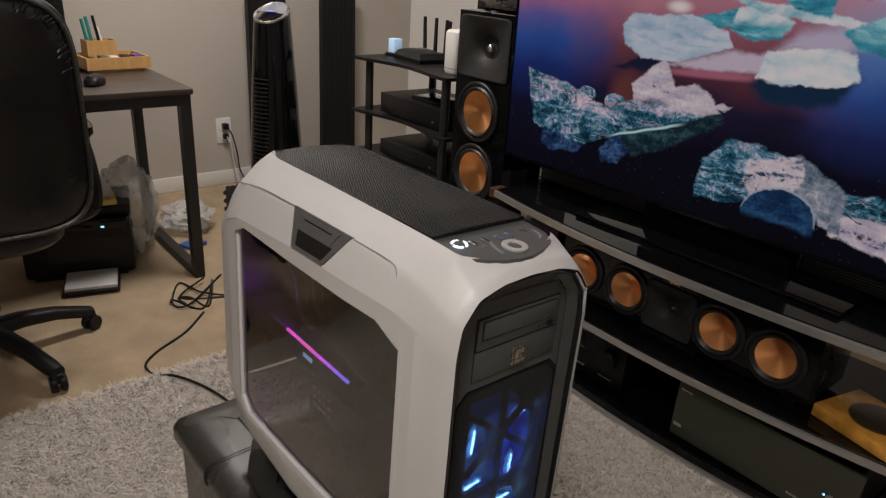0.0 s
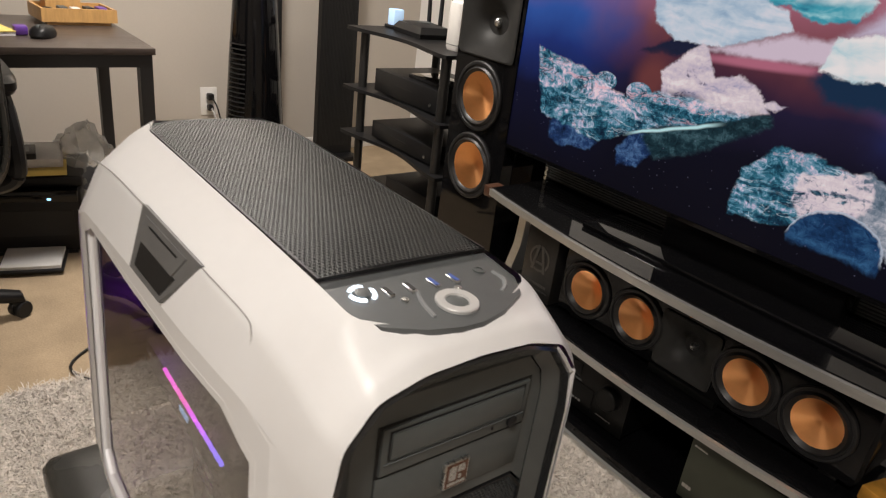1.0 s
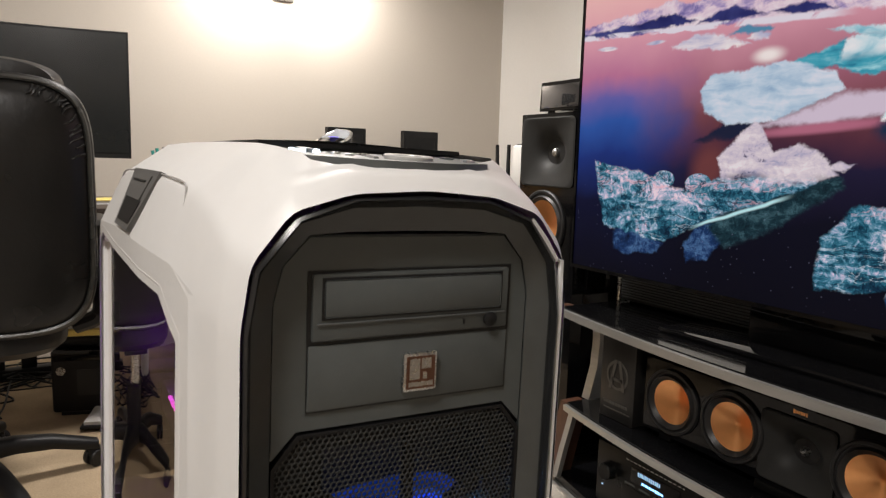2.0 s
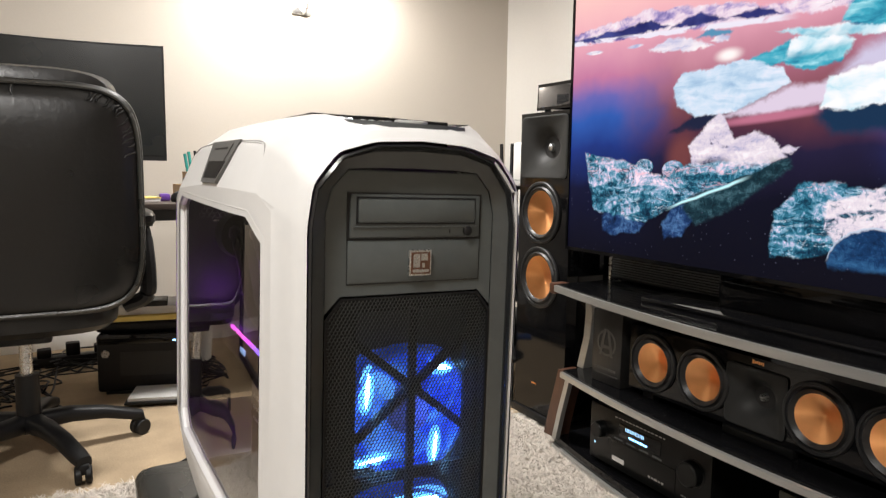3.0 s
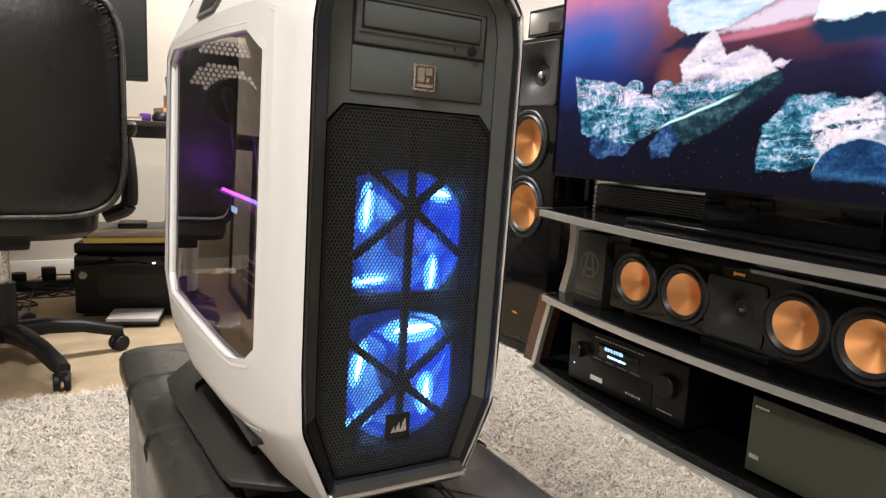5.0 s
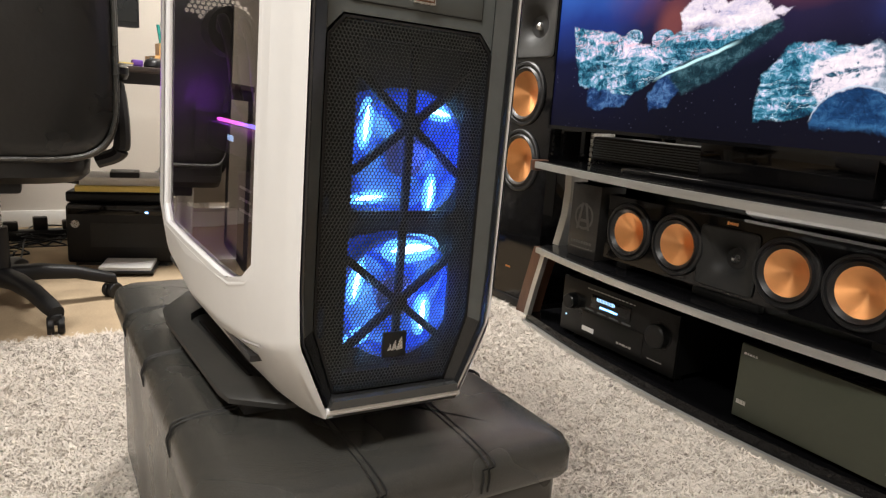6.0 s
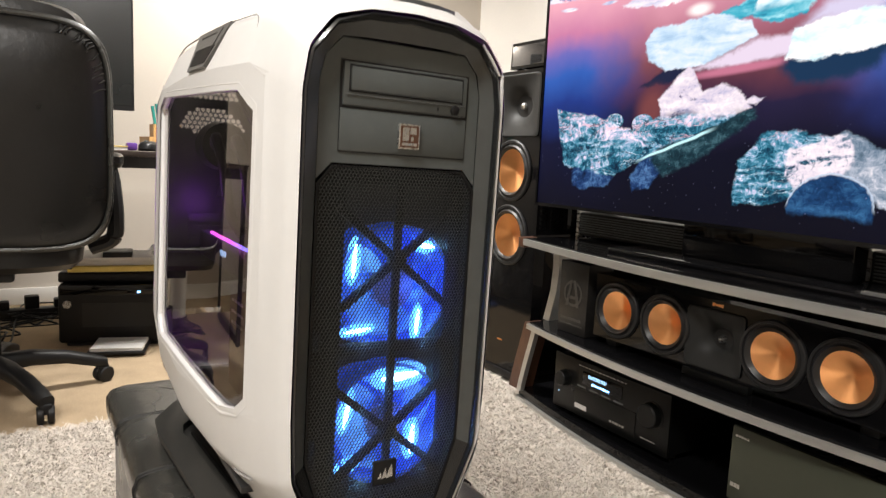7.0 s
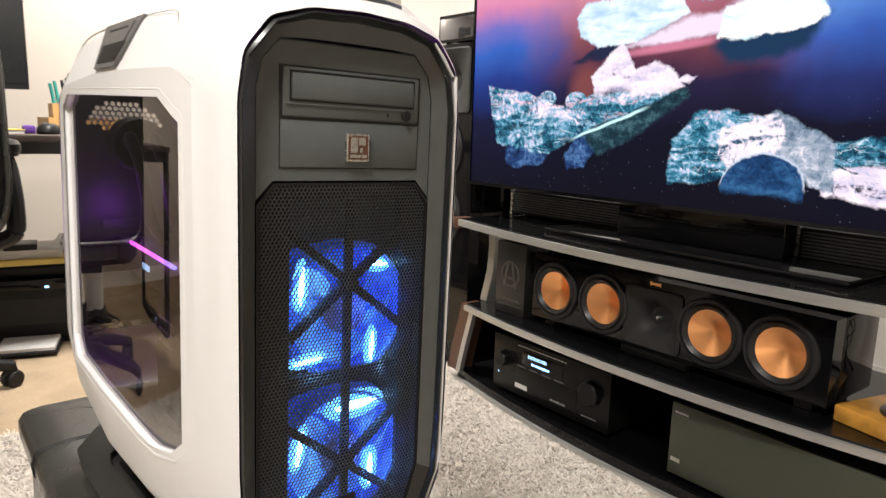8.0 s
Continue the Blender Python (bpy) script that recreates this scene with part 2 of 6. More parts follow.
def iceberg_screen():
    """The lit picture of a television: icebergs on dark water under a pink sky, laid out in metres across the panel."""
    m = bpy.data.materials.new("television_picture")
    m.use_nodes = True
    t = m.node_tree
    sep = t.nodes.new("ShaderNodeSeparateXYZ")
    v = coords(t)
    t.links.new(v, sep.inputs[0])
    x, z = Ex(t, sep.outputs[0]), Ex(t, sep.outputs[2])
    soft, crisp = Ex(t, noise_socket(t, v, 5, 3)) - 0.5, Ex(t, noise_socket(t, v, 12, 9, 0.7, 0.64)) - 0.5
    h = z + soft * 0.10
    f = (h - 0.69) * 1.087
    sky = [(0.70, (0.78, 0.36, 0.44)), (0.80, (0.92, 0.50, 0.50)), (0.92, (0.96, 0.62, 0.52))]
    left = ramp(t, f.socket, [(0.0, (0.003, 0.0028, 0.008)), (0.22, (0.005, 0.006, 0.028)), (0.36, (0.014, 0.035, 0.20)), (0.46, (0.03, 0.10, 0.40)), (0.53, (0.14, 0.13, 0.42)), (0.60, (0.55, 0.19, 0.33)), *sky])
    mid = ramp(t, f.socket, [(0.0, (0.003, 0.0028, 0.007)), (0.22, (0.004, 0.004, 0.012)), (0.34, (0.016, 0.012, 0.04)), (0.40, (0.10, 0.03, 0.05)), (0.47, (0.20, 0.06, 0.07)), (0.55, (0.40, 0.14, 0.20)), *sky])
    right = ramp(t, f.socket, [(0.0, (0.003, 0.0028, 0.008)), (0.24, (0.004, 0.004, 0.014)), (0.34, (0.016, 0.025, 0.12)), (0.44, (0.03, 0.09, 0.36)), (0.54, (0.10, 0.24, 0.58)), (0.60, (0.30, 0.42, 0.66)), *sky])
    a = (x + soft * 0.3).step(-1.02, -0.72)
    b = (x + soft * 0.3).step(-0.30, -0.02)
    col = mixed(t, b.socket, mixed(t, a.socket, left, mid), right)

    def blob(cx, cz, rx, rz, turn=0.0, rag=1.5, edge=0.035, source=None):
        c, s = math.cos(radians(turn)), math.sin(radians(turn))
        dx, dz = x - cx, z - cz
        p, q = (dx * c + dz * s) * (1 / rx), (dz * c - dx * s) * (1 / rz)
        d = (p * p + q * q).op("SQRT") + (source or crisp) * rag
        return d.step(1.0 + edge, 1.0 - edge)

    def union(first, *rest):
        for r in rest:
            first = first.op("MAXIMUM", r)
        return first

    def noise_color(scale, detail, rough):
        node = t.nodes.new("ShaderNodeTexNoise")
        node.inputs["Scale"].default_value, node.inputs["Detail"].default_value, node.inputs["Roughness"].default_value = scale, detail, rough
        t.links.new(v, node.inputs["Vector"])
        return node.outputs["Color"]

    def warped(gain, scale, detail=4, rough=0.6):
        node = t.nodes.new("ShaderNodeVectorMath")
        node.operation = "MULTIPLY_ADD"
        t.links.new(noise_color(scale, detail, rough), node.inputs[0])
        node.inputs[1].default_value = (gain, gain, gain)
        t.links.new(v, node.inputs[2])
        return node.outputs[0]

    edge_sep = t.nodes.new("ShaderNodeSeparateXYZ")
    t.links.new(warped(0.040, 17, 6, 0.68), edge_sep.inputs[0])
    ex, ez = Ex(t, edge_sep.outputs[0]) - 0.020, Ex(t, edge_sep.outputs[2]) - 0.020

    def slab(*points, soft_edge=0.004):
        """A ragged piece with straight flanks, from its corners in order round it."""
        area = sum(p[0] * q[1] - q[0] * p[1] for p, q in zip(points, points[1:] + points[:1]))
        if area < 0:
            points = points[::-1]
        d = None
        for p, q in zip(points, points[1:] + points[:1]):
            n = Vector((q[1] - p[1], p[0] - q[0])).normalized()
            e = ex * n.x + ez * n.y - (n.x * p[0] + n.y * p[1])
            d = e if d is None else d.op("MAXIMUM", e)
        return d.step(soft_edge, -soft_edge)

    def strata(turn, sx, sz, scale, distortion):
        node = t.nodes.new("ShaderNodeMapping")
        node.inputs["Rotation"].default_value, node.inputs["Scale"].default_value = (0, radians(turn), 0), (sx, 1, sz)
        t.links.new(warped(0.05, 8), node.inputs["Vector"])
        return Ex(t, noise_socket(t, node.outputs[0], scale, 6, distortion, 0.54))

    def cells(scale, feature="F1"):
        node = t.nodes.new("ShaderNodeTexVoronoi")
        node.feature = feature
        node.inputs["Scale"].default_value = scale
        t.links.new(warped(0.09, 12), node.inputs["Vector"])
        return Ex(t, node.outputs["Distance"])

    broad = Ex(t, noise_socket(t, v, 7, 3, 1.0))
    layers, upright = strata(16, 0.45, 1.9, 11, 2.2), strata(74, 0.5, 1.5, 12, 1.6)
    line = cells(30, "DISTANCE_TO_EDGE").step(0.07, 0.0) * upright.step(0.42, 0.62)
    facet = layers * 0.30 + upright * 0.40 + broad * 0.30

    def over(mask, ink):
        return mixed(t, mask.socket, col, ink)

    # far shore and low floes
    peaks = ramp(t, (upright * 0.45 + layers * 0.25 + crisp * 0.5 + 0.15).socket, [(0.38, (0.10, 0.09, 0.32)), (0.46, (0.42, 0.32, 0.56)), (0.53, (0.80, 0.62, 0.72)), (0.64, (0.97, 0.86, 0.88))])
    col = over(union(slab((-1.20, 1.352), (-1.20, 1.394), (-0.98, 1.401), (-0.865, 1.410), (-0.78, 1.345), (-0.78, 1.332)), slab((-0.90, 1.338), (-0.865, 1.408), (-0.66, 1.378), (-0.53, 1.363), (-0.50, 1.312)), slab((-0.56, 1.314), (-0.534, 1.362), (-0.20, 1.327), (0.40, 1.29), (0.40, 1.25), (-0.30, 1.30))), peaks)
    ridge_ink = ramp(t, broad.socket, [(0.35, (0.018, 0.02, 0.12)), (0.65, (0.06, 0.07, 0.26))])
    col = over(union(slab((-1.20, 1.356), (-1.20, 1.368), (-0.86, 1.372), (-0.80, 1.346), (-0.90, 1.344)), slab((-0.80, 1.337), (-0.70, 1.364), (-0.61, 1.330)), slab((-0.60, 1.332), (-0.52, 1.347), (-0.45, 1.321), (-0.52, 1.318)), slab((-0.33, 1.318), (-0.22, 1.330), (0.1, 1.312), (0.1, 1.300))), ridge_ink)
    waterline = ((z - 1.354) + (x + 1.143) * 0.069 + crisp * 0.012).op("ABSOLUTE").step(0.010, 0.004)
    col = over(waterline * upright.step(0.44, 0.54) * x.step(-0.40, -0.48), (0.84, 0.78, 0.86))
    rose = ramp(t, (layers * 0.6 + broad * 0.4).socket, [(0.36, (0.30, 0.34, 0.56)), (0.46, (0.56, 0.54, 0.70)), (0.56, (0.82, 0.74, 0.80)), (0.66, (0.98, 0.90, 0.88))])
    col = over(union(slab((-0.865, 1.292), (-0.80, 1.314), (-0.72, 1.305), (-0.645, 1.272), (-0.78, 1.275)), blob(-1.10, 1.318, 0.035, 0.006, -4, 0.5, 0.3), blob(-0.92, 1.312, 0.03, 0.005, 0, 0.5, 0.3), slab((-0.655, 1.285), (-0.63, 1.298), (-0.595, 1.286), (-0.60, 1.274))), rose)
    col = over(slab((-0.70, 1.301), (-0.66, 1.316), (-0.59, 1.302), (-0.595, 1.291)), (0.10, 0.28, 0.44))
    col = over(blob(-0.595, 1.243, 0.032, 0.014, 0, 0.25, 0.7, soft), (1.0, 0.90, 0.86))
    # pale bergs across the water
    pale = ramp(t, (layers * 0.35 + upright * 0.25 + broad * 0.4).socket, [(0.36, (0.22, 0.36, 0.56)), (0.45, (0.42, 0.58, 0.74)), (0.53, (0.60, 0.72, 0.84)), (0.64, (0.86, 0.84, 0.92))])
    cyan = ramp(t, (layers * 0.5 + broad * 0.5).socket, [(0.38, (0.01, 0.16, 0.28)), (0.50, (0.06, 0.40, 0.52)), (0.64, (0.40, 0.76, 0.82))])
    snow = ramp(t, (upright * 0.5 + broad * 0.5).socket, [(0.38, (0.26, 0.58, 0.70)), (0.46, (0.62, 0.80, 0.86)), (0.58, (0.97, 0.94, 0.94))])
    col = over(slab((-0.57, 1.205), (-0.49, 1.24), (-0.43, 1.255), (-0.40, 1.2)), cyan)
    col = over(slab((-0.44, 1.20), (-0.43, 1.25), (-0.34, 1.27), (-0.28, 1.23), (-0.31, 1.19), (-0.39, 1.184)), mixed(t, (z + soft * 0.05).step(1.205, 1.228).socket, cyan, snow))
    col = over(slab((-0.51, 1.308), (-0.455, 1.317), (-0.20, 1.262), (0.3, 1.23), (0.3, 1.205), (-0.20, 1.236), (-0.39, 1.252), (-0.47, 1.282)), mixed(t, (z + soft * 0.04 + x * 0.2).step(1.150, 1.200).socket, cyan, snow))
    col = over(slab((-0.315, 1.272), (-0.30, 1.30), (-0.282, 1.319), (-0.245, 1.312), (-0.20, 1.285), (-0.20, 1.25)), cyan)
    col = over(slab((-0.31, 1.165), (-0.26, 1.215), (-0.16, 1.235), (-0.12, 1.21), (-0.15, 1.17), soft_edge=0.02), (0.62, 0.56, 0.72))
    col = over(slab((-0.17, 1.225), (-0.07, 1.27), (0.25, 1.28), (0.25, 1.16), (-0.12, 1.185)), cyan)
    col = over(slab((-0.60, 1.088), (-0.42, 1.148), (-0.31, 1.15), (-0.31, 1.105), (-0.40, 1.096), soft_edge=0.010), (0.72, 0.60, 0.72))
    col = over(blob(-0.46, 1.083, 0.15, 0.010, 4, 0.3, 0.6, soft), (0.50, 0.16, 0.24))
    col = over(slab((-0.35, 1.07), (-0.33, 1.10), (-0.11, 1.12), (-0.14, 1.06), (-0.24, 1.035), (-0.31, 1.038), soft_edge=0.014), (0.008, 0.030, 0.075))
    col = over(slab((-0.34, 1.09), (-0.33, 1.16), (-0.18, 1.187), (-0.13, 1.18), (-0.105, 1.12), (-0.15, 1.10), (-0.27, 1.086)), snow)
    col = over(slab((-0.775, 1.055), (-0.70, 1.10), (-0.60, 1.10), (-0.66, 1.062), soft_edge=0.006), (0.012, 0.016, 0.045))
    col = over(slab((-0.75, 1.125), (-0.772, 1.18), (-0.74, 1.212), (-0.55, 1.228), (-0.44, 1.19), (-0.42, 1.155), (-0.57, 1.098), (-0.69, 1.098)), pale)
    # clear ice on the black beach
    col = over(blob(-0.73, 0.995, 0.055, 0.045, 60, 0.3, 0.6, soft) * 0.8, (0.20, 0.055, 0.05))
    fine = Ex(t, noise_socket(t, warped(0.05, 14), 48, 7, 1.2, 0.72))
    tone = facet * 0.62 + fine * 0.38
    ice = ramp(t, (tone + (z - 0.88) * 0.30).socket, [(0.40, (0.003, 0.012, 0.032)), (0.455, (0.010, 0.070, 0.12)), (0.495, (0.035, 0.19, 0.28)), (0.53, (0.17, 0.36, 0.50)), (0.565, (0.56, 0.54, 0.70)), (0.61, (1.0, 0.76, 0.84))])
    ridge = (layers - 0.5).op("ABSOLUTE").step(0.018, 0.002) * broad.step(0.40, 0.56)
    ice = mixed(t, (ridge * 0.65).socket, ice, (0.74, 0.84, 0.92))
    blush = (layers - 0.56).op("ABSOLUTE").step(0.022, 0.004) * z.step(0.87, 0.95)
    ice = mixed(t, (blush * 0.7).socket, ice, (0.85, 0.50, 0.58))
    dark_ridge = (upright - 0.47).op("ABSOLUTE").step(0.018, 0.002) * 0.8
    ice = mixed(t, dark_ridge.socket, ice, (0.004, 0.02, 0.05))
    murk = ramp(t, tone.socket, [(0.40, (0.003, 0.008, 0.014)), (0.50, (0.010, 0.036, 0.050)), (0.60, (0.06, 0.14, 0.17))])
    deep = ramp(t, tone.socket, [(0.40, (0.003, 0.006, 0.022)), (0.5, (0.012, 0.040, 0.13)), (0.60, (0.09, 0.20, 0.40))])
    bright = ramp(t, (upright * 0.45 + layers * 0.25 + fine * 0.30).socket, [(0.38, (0.30, 0.34, 0.55)), (0.46, (0.62, 0.54, 0.66)), (0.54, (0.80, 0.70, 0.75)), (0.62, (0.96, 0.88, 0.90))])
    grey = ramp(t, tone.socket, [(0.36, (0.02, 0.05, 0.08)), (0.46, (0.14, 0.20, 0.27)), (0.54, (0.36, 0.40, 0.48)), (0.64, (0.86, 0.80, 0.82))])
    col = over(union(slab((-1.03, 0.815), (-0.97, 0.835), (-0.86, 0.80), (-0.87, 0.775), (-0.98, 0.757), (-1.03, 0.77)), slab((-0.79, 0.80), (-0.745, 0.865), (-0.68, 0.865), (-0.67, 0.83), (-0.72, 0.775), (-0.775, 0.765))), deep)
    col = over(slab((-0.72, 0.86), (-0.60, 0.93), (-0.41, 0.985), (-0.395, 0.955), (-0.46, 0.915), (-0.56, 0.865), (-0.66, 0.805), soft_edge=0.008), murk)
    col = over(union(slab((-1.125, 1.005), (-0.99, 0.99), (-0.80, 0.94), (-0.73, 0.87), (-0.86, 0.805), (-1.075, 0.828)), blob(-0.865, 0.965, 0.035, 0.022, 0, 0.3), blob(-0.755, 0.955, 0.040, 0.028, 0, 0.3), slab((-0.80, 0.93), (-0.70, 0.975), (-0.46, 0.985), (-0.455, 0.962), (-0.60, 0.915), (-0.78, 0.845))), ice)
    glint = (z - x * 0.36 - 1.128 + soft * 0.03).op("ABSOLUTE").step(0.007, 0.001) * x.step(-0.78, -0.72) * x.step(-0.50, -0.56)
    col = over(glint, (0.55, 0.88, 0.92))
    crest = union(slab((-0.69, 0.965), (-0.705, 1.02), (-0.612, 1.103), (-0.602, 1.098), (-0.53, 0.985)), slab((-0.61, 0.965), (-0.58, 1.035), (-0.50, 1.053), (-0.45, 1.03), (-0.415, 0.985), (-0.48, 0.965)), slab((-0.44, 0.995), (-0.42, 1.014), (-0.388, 1.01), (-0.40, 0.996)))
    col = over(crest * (fine * 0.5 + upright * 0.5).step(0.36, 0.44) * (z + soft * 0.10 - (x + 0.6) * 0.03).step(0.962, 0.990), bright)
    col = over(slab((-0.445, 0.755), (-0.44, 0.86), (-0.37, 0.933), (-0.31, 0.933), (-0.18, 0.912), (-0.17, 0.84), (-0.25, 0.80), (-0.31, 0.765)), ice)
    col = over(slab((-0.08, 0.86), (0.03, 0.882), (0.34, 0.84), (0.34, 0.79), (-0.06, 0.80)), ice)
    col = over(slab((-0.07, 0.81), (0.05, 0.825), (0.34, 0.80), (0.34, 0.72), (0.05, 0.742), (-0.08, 0.758)) * (layers * 0.6 + fine * 0.4).step(0.40, 0.48), bright)
    col = over(slab((-0.22, 0.91), (-0.19, 0.932), (-0.11, 0.892), (-0.052, 0.86), (-0.06, 0.765), (-0.10, 0.77), (-0.20, 0.835)), grey)
    col = over(slab((-0.315, 0.83), (-0.31, 0.89), (-0.24, 0.913), (-0.18, 0.925), (-0.165, 0.86), (-0.20, 0.82), (-0.28, 0.79)) * (upright * 0.6 + fine * 0.4).step(0.45, 0.52), bright)
    dome = lambda rx, rz: ((ex * 0.6 + x * 0.4 + 0.205) * (1 / rx)).op("POWER", 2.0) + ((ez * 0.6 + z * 0.4 - 0.742) * (1 / rz)).op("POWER", 2.0)
    col = over(dome(0.099, 0.100).step(1.03, 0.98) * z.step(0.755, 0.775) * 0.8, (0.50, 0.58, 0.70))
    col = over(dome(0.096, 0.096).step(1.05, 0.94) * (z + crisp * 0.05).step(0.738, 0.756), ramp(t, (tone - (z - 0.80) * 0.5).socket, [(0.40, (0.003, 0.010, 0.035)), (0.50, (0.008, 0.040, 0.12)), (0.62, (0.035, 0.13, 0.28))]))
    spark = t.nodes.new("ShaderNodeTexVoronoi")
    spark.inputs["Scale"].default_value = 55
    t.links.new(v, spark.inputs["Vector"])
    col = mixed(t, (Ex(t, spark.outputs["Distance"]).step(0.13, 0.03) * z.step(1.0, 0.85) * 0.6).socket, col, (0.16, 0.16, 0.24), "ADD")
    p = t.nodes["Principled BSDF"]
    p.inputs["Base Color"].default_value, p.inputs["Roughness"].default_value = (0.004, 0.004, 0.005, 1), 0.16
    p.inputs["Specular IOR Level"].default_value = 0.03
    t.links.new(col, p.inputs["Emission Color"])
    p.inputs["Emission Strength"].default_value = 1.15
    return m


PICTURE = iceberg_screen()


# ---- shape helpers ----
def box(bm, x0, x1, y0, y1, z0, z1, b=0.0, seg=2):
    vs = [bm.verts.new((x, y, z)) for z in (z0, z1) for y in (y0, y1) for x in (x0, x1)]
    quads = ((0, 2, 3, 1), (4, 5, 7, 6), (0, 1, 5, 4), (2, 6, 7, 3), (0, 4, 6, 2), (1, 3, 7, 5))
    fs = [bm.faces.new([vs[k] for k in q]) for q in quads]
    if b:
        es = list({e for f in fs for e in f.edges})
        bmesh.ops.bevel(bm, geom=es, offset=b, segments=seg, profile=0.5, affect="EDGES")
    return bm


def boxed(*a, **k):
    return box(bmesh.new(), *a, **k)


def rings(bm, loops, close=True, cap0=True, cap1=True):
    """Skins a row of loops with equally many points."""
    made = [[bm.verts.new(p) for p in loop] for loop in loops]
    n = len(made[0])
    for a, b in zip(made, made[1:]):
        for k in range(n if close else n - 1):
            bm.faces.new((a[k], a[(k + 1) % n], b[(k + 1) % n], b[k]))
    if cap0:
        bm.faces.new(made[0][::-1])
    if cap1:
        bm.faces.new(made[-1])
    bmesh.ops.recalc_face_normals(bm, faces=bm.faces)
    return bm


def cyl(bm, p0, p1, r0, r1=None, n=20, caps=True):
    p0, p1 = Vector(p0), Vector(p1)
    r1 = r0 if r1 is None else r1
    u = (p1 - p0).orthogonal().normalized()
    w = (p1 - p0).normalized().cross(u)
    ring = lambda p, r: [p + r * (math.cos(2 * math.pi * k / n) * u + math.sin(2 * math.pi * k / n) * w) for k in range(n)]
    return rings(bm, [ring(p0, r0), ring(p1, r1)], True, caps, caps)


def lathe(bm, centre, axis, profile, n=40, cap0=False, cap1=False):
    """Revolves (radius, height) pairs round an axis."""
    axis = Vector(axis).normalized()
    u = axis.orthogonal().normalized()
    w = axis.cross(u)
    c = Vector(centre)
    loops = [[c + h * axis + max(r, 1e-4) * (math.cos(2 * math.pi * k / n) * u + math.sin(2 * math.pi * k / n) * w) for k in range(n)] for r, h in profile]
    return rings(bm, loops, True, cap0, cap1)


def smooth_line(points, steps=8):
    pts = [Vector(p) for p in points]
    pts = [2 * pts[0] - pts[1], *pts, 2 * pts[-1] - pts[-2]]
    out = []
    for a, b, c, d in zip(pts, pts[1:], pts[2:], pts[3:]):
        for k in range(steps):
            s = k / steps
            out.append(0.5 * (2 * b + (c - a) * s + (2 * a - 5 * b + 4 * c - d) * s * s + (3 * b - a - 3 * c + d) * s ** 3))
    return out + [pts[-2]]


def tube(bm, points, r, n=8, steps=8, closed=False):
    line = smooth_line(points, steps) if steps else [Vector(p) for p in points]
    loops = []
    for k, p in enumerate(line):
        d = (line[min(k + 1, len(line) - 1)] - line[max(k - 1, 0)]).normalized()
        ref = Vector((0, 0, 1)) if abs(d.z) < 0.9 else Vector((1, 0, 0))
        u = d.cross(ref).normalized()
        w = d.cross(u)
        loops.append([p + r * (math.cos(2 * math.pi * j / n) * u + math.sin(2 * math.pi * j / n) * w) for j in range(n)])
    return rings(bm, loops)


def prism(bm, poly, place0, place1):
    """A prism over a flat outline; place0 and place1 set the points of its two ends."""
    return rings(bm, [[place0(*p) for p in poly], [place1(*p) for p in poly]])


def super_loop(cy, cz, hy, hz, power, n=56):
    out = []
    for k in range(n):
        a = 2 * math.pi * k / n
        c, s = math.cos(a), math.sin(a)
        out.append((cy + hy * math.copysign(abs(c) ** (2 / power), c), cz + hz * math.copysign(abs(s) ** (2 / power), s)))
    return out


def finish(name, bm, material, smooth=35.0):
    me = bpy.data.meshes.new(name)
    bm.to_mesh(me)
    bm.free()
    me.materials.append(material)
    me.polygons.foreach_set("use_smooth", [True] * len(me.polygons))
    me.set_sharp_from_angle(angle=radians(smooth))
    return new(name, me)


def part(name, bm, material, parent, label=""):
    ob = finish(name, bm, material)
    ob.parent = parent
    return tagged(ob, label)


def raw_part(name, verts, faces, material, parent, label="", kind=""):
    me = bpy.data.meshes.new(name)
    me.from_pydata(verts, [], faces)
    me.materials.append(material)
    ob = new(name, me)
    ob.parent = parent
    return tagged(ob, label, kind=kind)


def thing(name, at, label, category, group="", turn=0.0):
    ob = new(name)
    ob.empty_display_size = 0.05
    ob.matrix_world = pose(*at, 0, 0, turn)
    return tagged(ob, label, category, group)


def setting(name, bm, material, label, category):
    return tagged(finish(name, bm, material), label, category, kind="structure")


def bars(bm, x0, x1, y, z, heights, widths, gap, face=-1):
    """A row of little raised bars that stand for writing, on a face towards -y."""
    x = x0
    for w, hgt in zip(widths, heights):
        if x + w > x1:
            break
        box(bm, x, x + w, y - 0.0008, y, z - hgt / 2, z + hgt / 2)
        x += w + gap
    return bm


# ---- the room ----
XW, YW, XE, YS, H = -3.36, 2.33, 2.3, -2.6, 2.45
setting("floor", boxed(XW - 0.1, XE + 0.1, YS - 0.1, YW + 0.1, -0.1, 0.0), CARPET, "beige cut-pile wall to wall carpet", "carpet")
setting("ceiling", boxed(XW - 0.1, XE + 0.1, YS - 0.1, YW + 0.1, H, H + 0.1), CEILPAINT, "plain white painted ceiling", "ceiling")
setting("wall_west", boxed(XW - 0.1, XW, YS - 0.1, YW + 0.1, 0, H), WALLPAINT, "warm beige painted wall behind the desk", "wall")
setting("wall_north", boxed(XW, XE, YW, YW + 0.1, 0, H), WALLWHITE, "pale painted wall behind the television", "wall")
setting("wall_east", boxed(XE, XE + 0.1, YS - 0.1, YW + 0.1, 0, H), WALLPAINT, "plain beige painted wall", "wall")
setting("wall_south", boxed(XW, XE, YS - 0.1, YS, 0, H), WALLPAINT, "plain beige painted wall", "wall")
setting("baseboard", boxed(XW, XW + 0.014, YS, YW, 0, 0.085, b=0.004), TRIMPAINT, "white painted baseboard", "baseboard")
